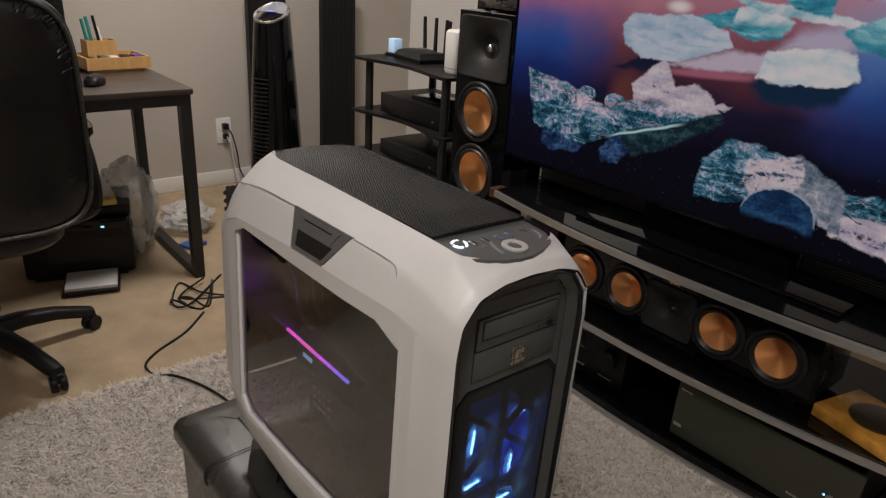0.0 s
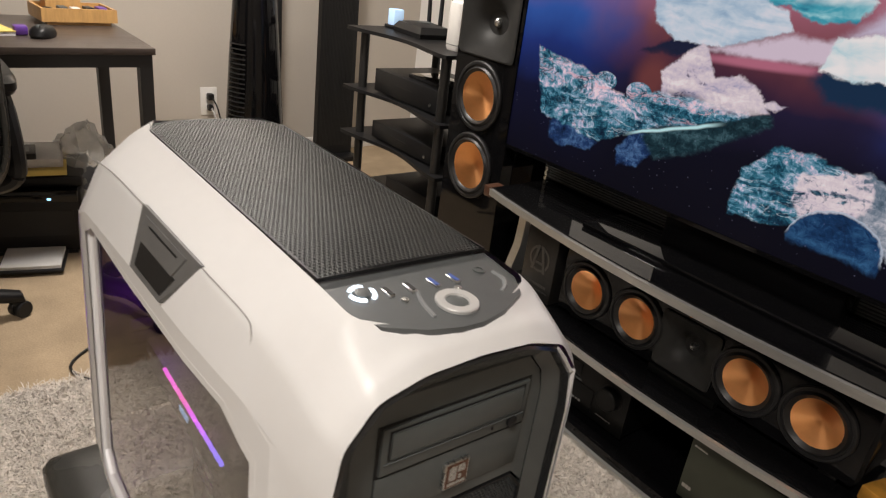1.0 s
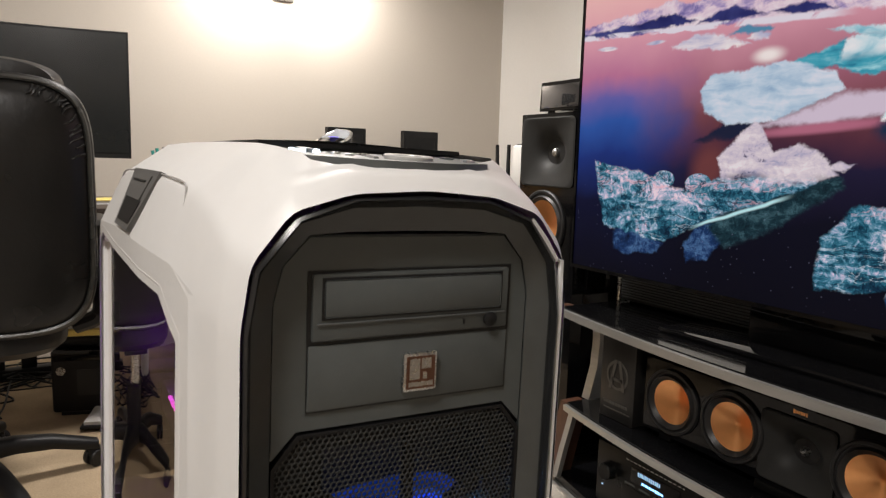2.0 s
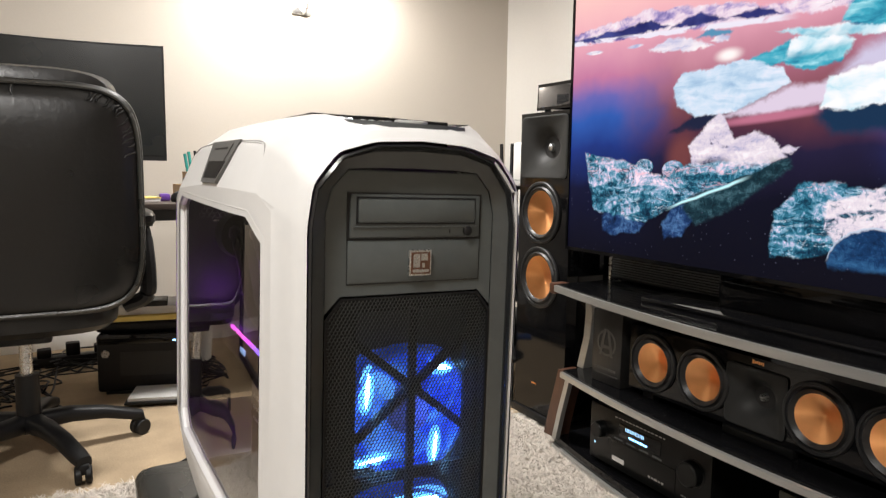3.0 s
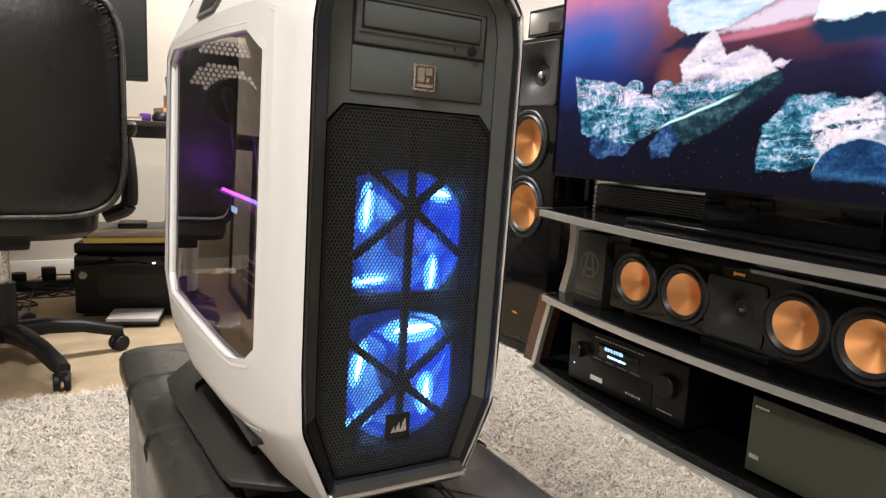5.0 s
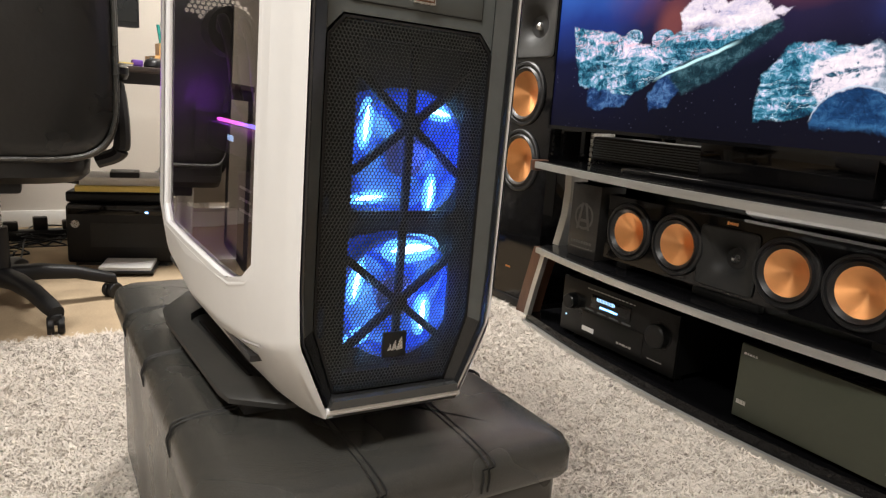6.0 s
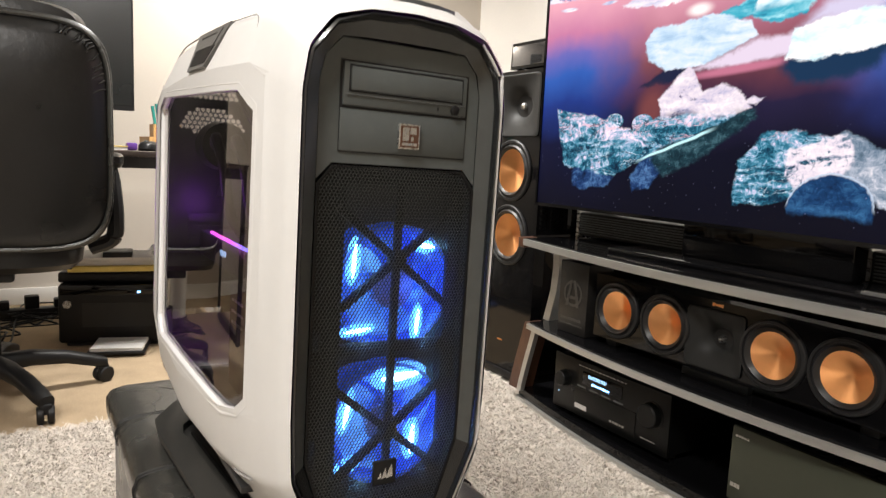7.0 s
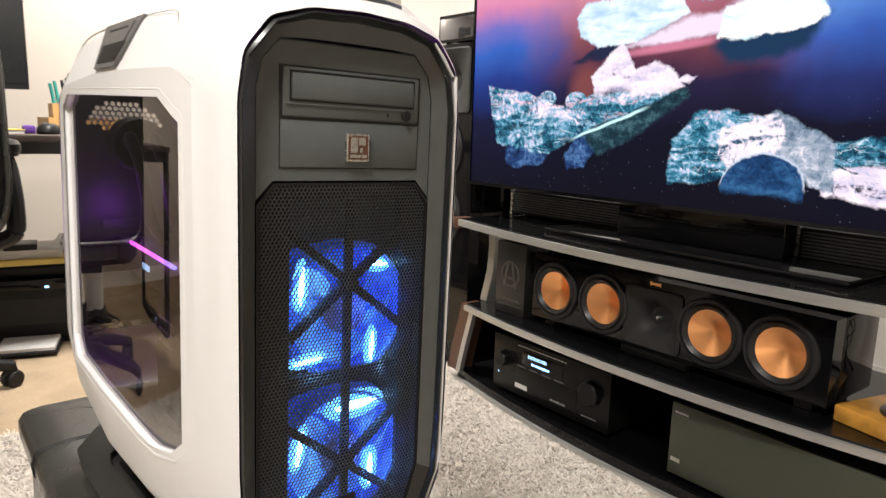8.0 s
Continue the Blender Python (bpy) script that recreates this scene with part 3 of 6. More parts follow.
setting("baseboard", boxed(XW + 0.014, XE, YW - 0.014, YW, 0, 0.085, b=0.004), TRIMPAINT, "white painted baseboard", "baseboard")


def shag_rug(x0, x1, y0, y1, cell, near):
    nx, ny = int((x1 - x0) / cell), int((y1 - y0) / cell)
    gen = np.random.default_rng(4)
    gx, gy = np.meshgrid(np.linspace(x0, x1, nx), np.linspace(y0, y1, ny), indexing="ij")
    lump = np.zeros((nx, ny))
    for size, gain in ((1, 0.012), (2, 0.010), (3, 0.006), (14, 0.002)):
        coarse = gen.random((nx // size + 2, ny // size + 2))
        ix, iy = np.arange(nx) / size, np.arange(ny) / size
        fx, fy = ix.astype(int), iy.astype(int)
        sx, sy = (ix - fx)[:, None], (iy - fy)[None, :]
        c = lambda a, b: coarse[np.ix_(fx + a, fy + b)]
        lump += gain * ((c(0, 0) * (1 - sx) + c(1, 0) * sx) * (1 - sy) + (c(0, 1) * (1 - sx) + c(1, 1) * sx) * sy)
    edge = np.minimum.reduce([gx - x0, x1 - gx, gy - y0, y1 - gy])
    gz = 0.004 + np.clip(edge / 0.03, 0, 1) * (0.002 + 0.6 * lump)
    gx = gx + (gen.random(gx.shape) - 0.5) * cell * 0.9
    gy = gy + (gen.random(gy.shape) - 0.5) * cell * 0.9
    verts = np.stack([gx, gy, gz], -1).reshape(-1, 3)
    k = np.arange(nx * ny).reshape(nx, ny)
    quads = np.stack([k[:-1, :-1], k[1:, :-1], k[1:, 1:], k[:-1, 1:]], -1).reshape(-1, 4)
    me = bpy.data.meshes.new("rug")
    me.from_pydata(verts.tolist(), [], quads.tolist())
    me.materials.append(RUGBASE)
    me.polygons.foreach_set("use_smooth", [True] * len(me.polygons))
    rug = tagged(new("rug", me), "thick light grey shag rug lying on the carpet", "rug")
    # tufts of yarn, each a few blades that lean one way
    u0, u1, w0, w1 = near
    count, each = 86000, 5
    lean = gen.normal(0, 0.55, (count, 1, 2)) + gen.normal(0, 0.40, (count, each, 2))
    root = np.stack([gen.uniform(u0, u1, count), gen.uniform(w0, w1, count)], -1)[:, None, :] + gen.normal(0, 0.0034, (count, each, 2))
    tall = gen.uniform(0.006, 0.013, (count, each, 1))
    turn = gen.uniform(0, 2 * math.pi, (count, each, 1))
    side = np.concatenate([np.cos(turn), np.sin(turn), np.zeros_like(turn)], -1) * 0.0012
    foot = np.concatenate([root, np.full((count, each, 1), 0.013)], -1)
    rise = np.concatenate([lean * tall, tall], -1)
    bend = np.concatenate([lean * tall * 2.1, tall * 1.35], -1)
    blade = np.stack([foot - side, foot + side, foot + rise + side, foot + rise - side, foot + bend + side * 0.5, foot + bend - side * 0.5], 2).reshape(-1, 3)
    k = np.arange(count * each)[:, None] * 6
    quads = np.stack([k + np.array([0, 1, 2, 3]), k + np.array([3, 2, 4, 5])], 1).reshape(-1, 4)
    pile = bpy.data.meshes.new("yarn_pile")
    pile.from_pydata(blade, [], quads)
    pile.materials.append(RUGPILE)
    ob = new("yarn_pile", pile)
    ob.parent = rug
    return tagged(ob, "", kind="stuff")


shag_rug(-1.52, 1.3, -1.5, 1.75, 0.0082, (-1.51, 0.42, -1.0, 1.15))


def wall_outlet():
    o = thing("wall_outlet", (XW, 0.985, 0.25), "white double wall outlet with black plugs in it", "outlet")
    part("cover_plate", boxed(0, 0.006, -0.045, 0.045, 0, 0.15, b=0.003), TRIMPAINT, o)
    for z in (0.045, 0.105):
        part("socket", boxed(0.006, 0.009, -0.018, 0.018, z - 0.017, z + 0.017, b=0.001), PAPER, o)
    part("plug", boxed(0.009, 0.05, -0.016, 0.016, 0.088, 0.122, b=0.006), BLACK, o, "black plug")
    part("plug", boxed(0.009, 0.045, -0.014, 0.014, 0.03, 0.06, b=0.006), BLACK, o, "black plug")
    part("cord", tube(bmesh.new(), [(0.05, 0, 0.105), (0.075, 0.02, 0.06), (0.06, 0.05, -0.05), (0.04, 0.07, -0.16), (0.05, 0.1, -0.24)], 0.004), BLACK, o)
    part("cord", tube(bmesh.new(), [(0.045, 0, 0.045), (0.06, 0.015, 0.0), (0.05, 0.03, -0.10), (0.05, 0.05, -0.24)], 0.0035), PAPER, o)
    return o


wall_outlet()


def wall_lamp():
    o = thing("wall_lamp", (XW, 0.90, 1.86), "small nickel wall lamp with two bright spot heads", "lamp")
    part("wall_plate", boxed(0, 0.022, -0.062, 0.062, -0.035, 0.055, b=0.006), CHROME, o)
    part("arm", tube(bmesh.new(), [(0.02, 0.0, -0.018), (0.055, 0.004, -0.028), (0.085, 0.010, -0.012), (0.098, 0.016, 0.03), (0.10, 0.016, 0.075)], 0.009), CHROME, o)
    part("arm_joint", cyl(bmesh.new(), (0.10, 0.016, 0.05), (0.10, 0.016, 0.082), 0.015), CHROME, o)
    part("crossbar", tube(bmesh.new(), [(0.20, -0.19, 0.17), (0.15, -0.08, 0.15), (0.10, 0.016, 0.082), (0.15, 0.10, 0.15), (0.20, 0.21, 0.17)], 0.008), CHROME, o)
    for dy in (-0.19, 0.21):
        bm = bmesh.new()
        lathe(bm, (0.21, dy, 0.17), (0.35, 0, -1), [(0.0, 0.0), (0.035, 0.0), (0.045, 0.03), (0.045, 0.05), (0.04, 0.05), (0.03, 0.008), (0.0, 0.006)])
        part("spot_head", bm, CHROME, o)
    return o


wall_lamp()


# assumed fixture added at each unseen ceiling light
def added_ceiling_lamp(x, y):
    o = thing("added_ceiling_lamp", (x, y, H), "round flush ceiling lamp with a warm white diffuser, added out of view", "lamp", "ceiling lamps")
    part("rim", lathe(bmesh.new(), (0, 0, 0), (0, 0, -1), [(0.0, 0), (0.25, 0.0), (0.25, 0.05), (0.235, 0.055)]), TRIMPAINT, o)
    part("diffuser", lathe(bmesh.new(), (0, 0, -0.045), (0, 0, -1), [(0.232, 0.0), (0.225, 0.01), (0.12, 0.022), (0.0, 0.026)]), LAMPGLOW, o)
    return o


for lx, ly, power in ADDED_CEILING_LAMPS:
    added_ceiling_lamp(lx, ly)


# ---- the ottoman and the computer case ----
def round_rect(hx, hy, r, n=5):
    out = []
    for sx, sy, a0 in ((1, 1, 0), (-1, 1, 90), (-1, -1, 180), (1, -1, 270)):
        for k in range(n + 1):
            t = radians(a0 + 90 * k / n)
            out.append((sx * (hx - r) + r * math.cos(t), sy * (hy - r) + r * math.sin(t)))
    return out


def ottoman():
    zt = 0.374
    o = thing("ottoman", (-0.36, -0.006, 0.016), "black faux leather storage ottoman with stitched lid on the rug", "ottoman")
    hx, hy, zt = 0.425, 0.213, zt - 0.016
    part("body", boxed(-hx + 0.014, hx - 0.014, -hy + 0.014, hy - 0.014, 0, zt - 0.055, b=0.012, seg=3), LEATHER, o)
    loops = []
    for inset, z in ((0.004, zt - 0.055), (0.0, zt - 0.048), (0.0, zt - 0.022), (0.006, zt - 0.010), (0.020, zt - 0.002), (0.05, zt + 0.001), (0.2, zt + 0.0025)):
        loops.append([(x, y, z) for x, y in round_rect(hx - inset, hy - inset, 0.022)])
    part("lid", rings(bmesh.new(), loops), LEATHER, o)
    for y in (-0.050, 0.080):
        for d in (-0.004, 0.004):
            part("seam", tube(bmesh.new(), [(-hx + 0.0, y + d, zt - 0.045), (-hx, y + d, zt - 0.02), (-hx + 0.03, y + d, zt - 0.0005), (0, y + d, zt + 0.0018), (hx - 0.03, y + d, zt - 0.0005), (hx, y + d, zt - 0.02), (hx, y + d, zt - 0.045)], 0.0013, 5), THREAD, o)
    for x in (-0.225, -0.005, 0.208):
        for d in (-0.004, 0.004):
            part("seam", tube(bmesh.new(), [(x + d, -hy, zt - 0.045), (x + d, -hy, zt - 0.02), (x + d, -hy + 0.03, zt - 0.0005), (x + d, 0, zt + 0.0018), (x + d, hy - 0.03, zt - 0.0005), (x + d, hy, zt - 0.02), (x + d, hy, zt - 0.045)], 0.0013, 5), THREAD, o)
    return o


ottoman()

ZB = 0.376
case = thing("computer_case", (0, 0, ZB), "large white tower computer case with smoked side window on an ottoman", "computer case")
case.matrix_world = pose(0, -0.012, ZB, -1.2, 0, 0)


def up(z):
    return z - ZB


RIM = [(0.0, 0.970), (0.048, 0.968), (0.083, 0.956), (0.107, 0.927), (0.113, 0.890), (0.112, 0.565), (0.109, 0.505), (0.077, 0.430)]
SECTIONS = [
    (0.006, [(0.0, 0.974), (0.050, 0.971), (0.087, 0.960), (0.110, 0.930), (0.1155, 0.891), (0.1145, 0.563), (0.1115, 0.502), (0.079, 0.424)]),
    (-0.004, [(0.0, 0.9875), (0.050, 0.9842), (0.089, 0.969), (0.117, 0.937), (0.123, 0.895), (0.122, 0.560), (0.119, 0.497), (0.084, 0.417)]),
    (-0.018, [(0.0, 0.9885), (0.048, 0.9872), (0.088, 0.977), (0.120, 0.943), (0.127, 0.898), (0.127, 0.557), (0.123, 0.493), (0.087, 0.414)]),
    (-0.045, [(0.0, 1.000), (0.081, 0.9975), (0.092, 0.989), (0.122, 0.956), (0.132, 0.906), (0.133, 0.552), (0.129, 0.487), (0.092, 0.412)]),
    (-0.090, [(0.0, 1.003), (0.082, 1.000), (0.094, 0.992), (0.125, 0.966), (0.139, 0.918), (0.141, 0.545), (0.136, 0.480), (0.098, 0.410)]),
    (-0.190, [(0.0, 1.004), (0.083, 1.002), (0.095, 0.994), (0.130, 0.973), (0.148, 0.920), (0.150, 0.530), (0.144, 0.470), (0.104, 0.410)]),
    (-0.340, [(0.0, 1.005), (0.084, 1.003), (0.096, 0.995), (0.133, 0.973), (0.154, 0.920), (0.156, 0.520), (0.150, 0.465), (0.108, 0.412)]),
    (-0.500, [(0.0, 1.004), (0.084, 1.002), (0.096, 0.993), (0.133, 0.966), (0.157, 0.911), (0.159, 0.540), (0.152, 0.490), (0.108, 0.440)]),
    (-0.550, [(0.0, 0.999), (0.072, 0.998), (0.092, 0.986), (0.131, 0.950), (0.155, 0.895), (0.157, 0.560), (0.150, 0.515), (0.106, 0.468)]),
    (-0.585, [(0.0, 0.978), (0.070, 0.977), (0.088, 0.966), (0.125, 0.925), (0.150, 0.872), (0.152, 0.585), (0.144, 0.545), (0.102, 0.505)]),
    (-0.600, [(0.0, 0.945), (0.068, 0.944), (0.084, 0.934), (0.119, 0.900), (0.143, 0.850), (0.145, 0.605), (0.137, 0.572), (0.098, 0.540)]),
]


def side_y(x):
    xs = [s[0] for s in SECTIONS][::-1]
    ys = [(s[1][4][0] + s[1][5][0]) / 2 for s in SECTIONS][::-1]
    return float(np.interp(x, xs, ys))


def side_z(x, k):
    return float(np.interp(x, [s[0] for s in SECTIONS][::-1], [s[1][k][1] for s in SECTIONS][::-1]))


def case_shell():
    bm = bmesh.new()
    rows = []
    for x, half in SECTIONS:
        ring = [(x, y, up(z)) for y, z in half] + [(x, -y, up(z)) for y, z in half[::-1] if y > 0]
        rows.append([bm.verts.new(p) for p in ring])
    n = len(rows[0])
    for i, (a, b) in enumerate(zip(rows, rows[1:])):
        for k in range(n):
            j = (k + 1) % n
            left_side = k == 10 and 3 <= i <= 7
            right_bottom = k == 7
            if left_side or (right_bottom and i < 1):
                continue
            # the mesh panel lies in the opening of the roof
            if k in (0, n - 1) and 2 <= i <= 7:
                continue
            bm.faces.new((a[k], b[k], b[j], a[j]))
    bmesh.ops.recalc_face_normals(bm, faces=bm.faces)
    bmesh.ops.bevel(bm, geom=[e for e in bm.edges if len(e.link_faces) == 2], offset=0.006, segments=2, profile=0.5, affect="EDGES", clamp_overlap=True)
    return part("shell", bm, WHITE, case)


case_shell()

# the window door of the side
WTOP = [(-0.510, 0.884), (-0.478, 0.900), (-0.122, 0.892), (-0.077, 0.869)]
WLOW = [(-0.510, 0.564), (-0.485, 0.541), (-0.150, 0.535), (-0.100, 0.5480), (-0.077, 0.566)]


def window_door():
    y_at = lambda x, z: float(np.interp(x, [s[0] for s in SECTIONS][::-1], [s[1][5][0] + (s[1][4][0] - s[1][5][0]) * (z - s[1][5][1]) / (s[1][4][1] - s[1][5][1]) for s in SECTIONS][::-1]))
    top = lambda x: float(np.interp(x, *zip(*WTOP)))
    low = lambda x: float(np.interp(x, *zip(*WLOW)))
    xs = sorted({-0.55, -0.5, -0.045, -0.09, -0.19, -0.34, *[p[0] for p in WTOP + WLOW], *np.linspace(-0.51, -0.077, 9).round(4).tolist(), -0.53, -0.06})
    bm = bmesh.new()
    cols = [[bm.verts.new((x, -y_at(x, z), up(z))) for z in (side_z(x, 4), top(x), low(x), side_z(x, 5))] for x in xs]
    for k in range(len(xs) - 1):
        for r in range(3):
            if r == 1 and xs[k] >= -0.5101 and xs[k + 1] <= -0.0769:
                continue
            bm.faces.new((cols[k][r], cols[k + 1][r], cols[k + 1][r + 1], cols[k][r + 1]))
    bmesh.ops.recalc_face_normals(bm, faces=bm.faces)
    if sum(f.normal.y for f in bm.faces) > 0:
        bmesh.ops.reverse_faces(bm, faces=bm.faces)
    door = part("side_panel", bm, WHITE, case)
    edge = [(x, top(x)) for x in xs if -0.5101 <= x <= -0.0769] + [(x, low(x)) for x in xs[::-1] if -0.5101 <= x <= -0.0769]
    grow = lambda p, f: (-0.298 + (p[0] + 0.298) * (1 + f / 0.212), 0.717 + (p[1] - 0.717) * (1 + f / 0.18))
    put = lambda p, d: (p[0], -(y_at(p[0], p[1]) + d), up(p[1]))
    loops = [[put(grow(p, f), d) for p in edge] for f, d in ((0.009, -0.0004), (0.0075, 0.0003), (0.005, -0.0003), (0.001, -0.0045), (0.0, -0.010))]
    part("window_surround", rings(bmesh.new(), loops, True, False, False), WHITE, door)
    bm = bmesh.new()
    span = np.linspace(-0.514, -0.073, 14)
    tops = [bm.verts.new((x, -(y_at(x, 0.88) - 0.0075), up(0.903))) for x in span]
    lows = [bm.verts.new((x, -(y_at(x, 0.55) - 0.0075), up(0.531))) for x in span]
    for k in range(len(span) - 1):
        bm.faces.new((tops[k], lows[k], lows[k + 1], tops[k + 1]))
    part("window_pane", bm, WINDOWPANE, door, "smoked clear acrylic window pane")


window_door()


def latch():
    """The dark pull latch, let into the shoulder of the side panel."""
    a = {k: Vector(v) for k, v in {"ft": (-0.197, -0.1285, up(0.975)), "rt": (-0.345, -0.1325, up(0.975)), "rb": (-0.319, -0.1535, up(0.924)), "fb": (-0.240, -0.1505, up(0.924))}.items()}
    nrm = Vector((0, -0.92, 0.38))
    bm = bmesh.new()
    quad = [a["ft"], a["rt"], a["rb"], a["fb"]]
    rings(bm, [[p - nrm * 0.012 for p in quad], [p + nrm * 0.0022 for p in quad]])
    piece = part("latch", bm, LATCHGREY, case, "dark grey panel latch")
    lerp4 = lambda u, v: (a["rt"].lerp(a["ft"], u)).lerp(a["rb"].lerp(a["fb"], u), v)
    for name, u0, u1, v0, v1, lift, m in (("paddle", 0.12, 0.86, 0.10, 0.50, 0.0036, LATCHGREY), ("recess", 0.14, 0.92, 0.50, 0.90, 0.0030, THREAD), ("slot", 0.24, 0.76, 0.18, 0.215, 0.0042, THREAD)):
        bm = bmesh.new()
        q = [lerp4(u, v) for u, v in ((u1, v0), (u0, v0), (u0, v1), (u1, v1))]
        rings(bm, [[p for p in q], [p + nrm * lift for p in q]])
        part(name, bm, m, piece)


latch()

# seam lines of the shoulder
part("panel_gap", tube(bmesh.new(), [(-0.545, -0.131, up(0.955)), (-0.45, -0.1345, up(0.9700)), (-0.345, -0.1338, up(0.9740))], 0.0010, 5), SEAM, case)
part("panel_gap", tube(bmesh.new(), [(-0.195, -0.1300, up(0.9740)), (-0.118, -0.126, up(0.971)), (-0.103, -0.1268, up(0.963)), (-0.100, -0.1285, up(0.954))], 0.0007, 5), SEAM, case)

part("side_crease", tube(bmesh.new(), [(-0.125, -0.1335, up(0.4685)), (-0.095, -0.1365, up(0.4755)), (-0.060, -0.1320, up(0.4815))], 0.0013, 6), SEAM, case)


def bezel():
    inner = [(0.0, 0.9475), (0.045, 0.947), (0.071, 0.945), (0.0875, 0.926), (0.0932, 0.902), (0.0932, 0.565), (0.0928, 0.511), (0.0690, 0.438)]
    full = lambda half: [*half, *[(-y, z) for y, z in half[::-1] if y > 0]]
    o, i = full(RIM), full(inner)
    loops = [[(0.004, y * (1.01 if y < 0 else 0.99), up(z + 0.001)) for y, z in o], [(0.0065, y * (0.985 if y < 0 else 0.962), up(z - 0.001)) for y, z in o], [(0.001, y * (0.965 if y < 0 else 0.945), up(z - 0.003)) for y, z in o], [(-0.0020, 0.72 * yo + 0.28 * yi, up(0.72 * zo + 0.28 * zi)) for (yo, zo), (yi, zi) in zip(o, i)]]
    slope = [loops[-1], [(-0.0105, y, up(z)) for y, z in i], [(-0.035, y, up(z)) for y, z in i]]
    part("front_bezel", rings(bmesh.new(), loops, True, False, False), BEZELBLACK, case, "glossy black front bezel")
    inside = part("bezel_slope", rings(bmesh.new(), slope, True, False, False), PANELSATIN, case, "dark grey satin inner slope, shaded underside painted black")
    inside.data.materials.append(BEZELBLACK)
    # down-facing faces get black for the underside shade; the lowest part is black too
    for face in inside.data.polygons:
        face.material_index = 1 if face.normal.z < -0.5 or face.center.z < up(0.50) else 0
    part("rim_edge", tube(bmesh.new(), [(0.0025, y * 1.002, up(z)) for y, z in RIM[2:]], 0.0024, 6, 2), WHITE, case)
    part("rim_edge", tube(bmesh.new(), [(0.004, -0.080, up(0.4265)), (0.004, 0.0, up(0.4262)), (0.004, 0.080, up(0.4265))], 0.0042, 8, 4), WHITE, case)
    low = [(-0.074, 0.440), (0.074, 0.440), (0.077, 0.431), (-0.077, 0.431)]
    part("bottom_lip", prism(bmesh.new(), low, lambda y, z: (0.002, y, up(z)), lambda y, z: (0.009, y * 1.01, up(z - 0.001))), LIPDARK, case, "shiny bottom lip")
    top = [(-0.0930, 0.806), (-0.0930, 0.902), (-0.0873, 0.926), (-0.071, 0.945), (0.071, 0.945), (0.0873, 0.926), (0.0930, 0.902), (0.0930, 0.806), (0.0775, 0.8225), (-0.0775, 0.8225)]
    core = [(y * 0.992, min(z, 0.9435)) for y, z in top]
    part("upper_panel", rings(bmesh.new(), [[(-0.035, y, up(z)) for y, z in top], [(-0.0125, y, up(z)) for y, z in top], [(-0.0112, y, up(z)) for y, z in core]]), GREY, case)
    part("bay_cover", boxed(-0.013, -0.0096, -0.0705, 0.0765, up(0.8345), up(0.8765), b=0.0010), GREY, case)
    part("bay_gap", boxed(-0.013, -0.0107, -0.0713, 0.0773, up(0.8335), up(0.8770)), THREAD, case)
    part("bay_gap", boxed(-0.014, -0.0103, -0.0715, 0.0777, up(0.8770), up(0.9232)), THREAD, case)
    drive = part("optical_drive", boxed(-0.03, -0.0080, -0.0690, 0.0752, up(0.8790), up(0.9216), b=0.0018), GREY, case)
    part("tray_groove", boxed(-0.008, -0.0075, -0.0632, 0.0694, up(0.8925), up(0.9192), b=0.0002), BLACK, drive)
    part("tray_door", boxed(-0.008, -0.0062, -0.0615, 0.0677, up(0.8942), up(0.9175), b=0.0016), GREY, drive)
    part("tray_lip", boxed(-0.008, -0.0068, -0.0660, 0.0722, up(0.8895), up(0.8908), b=0.0004), DARKGREY, drive)
    part("eject_button", lathe(bmesh.new(), (-0.008, 0.0600, up(0.8855)), (1, 0, 0), [(0.0052, 0.0), (0.0052, 0.0018), (0.0040, 0.0026), (0.0, 0.0028)], 20), BLACK, drive)
    part("drive_lamp", boxed(-0.008, -0.0072, 0.0385, 0.0397, up(0.8835), up(0.8868)), THREAD, drive)
    badge = part("badge", boxed(-0.0096, -0.006, -0.0065, 0.0185, up(0.8405), up(0.8665), b=0.001), CHROME, case, "square chrome and copper badge")
    part("badge_plate", boxed(-0.006, -0.0054, -0.0045, 0.0165, up(0.8425), up(0.8645)), mat("bronze_badge_face", (0.22, 0.12, 0.085), 0.3, metal=0.9), badge)
    bm = bmesh.new()
    for y0, y1, z0, z1 in ((-0.0025, 0.0050, 0.8490, 0.8630), (0.0062, 0.0135, 0.8560, 0.8630), (0.0075, 0.0105, 0.8490, 0.8535), (-0.003, 0.015, 0.8442, 0.8472)):
        box(bm, -0.0054, -0.0049, y0, y1, up(z0), up(z1))
    part("badge_relief", bm, CHROME, badge)


bezel()


def perforated(cells, outer, inner, depth):
    """Verts and faces of a sheet of cells, each a ring round a hole with walls behind it."""
    verts, faces = [], []
    n = len(outer)
    for place in cells:
        k = len(verts)
        verts += [place(u, v, 0) for u, v in outer] + [place(u, v, 0) for u, v in inner] + [place(u, v, -depth) for u, v in inner]
        for j in range(n):
            q = (j + 1) % n
            faces.append((k + j, k + q, k + n + q, k + n + j))
            faces.append((k + n + j, k + n + q, k + 2 * n + q, k + 2 * n + j))
    return verts, faces


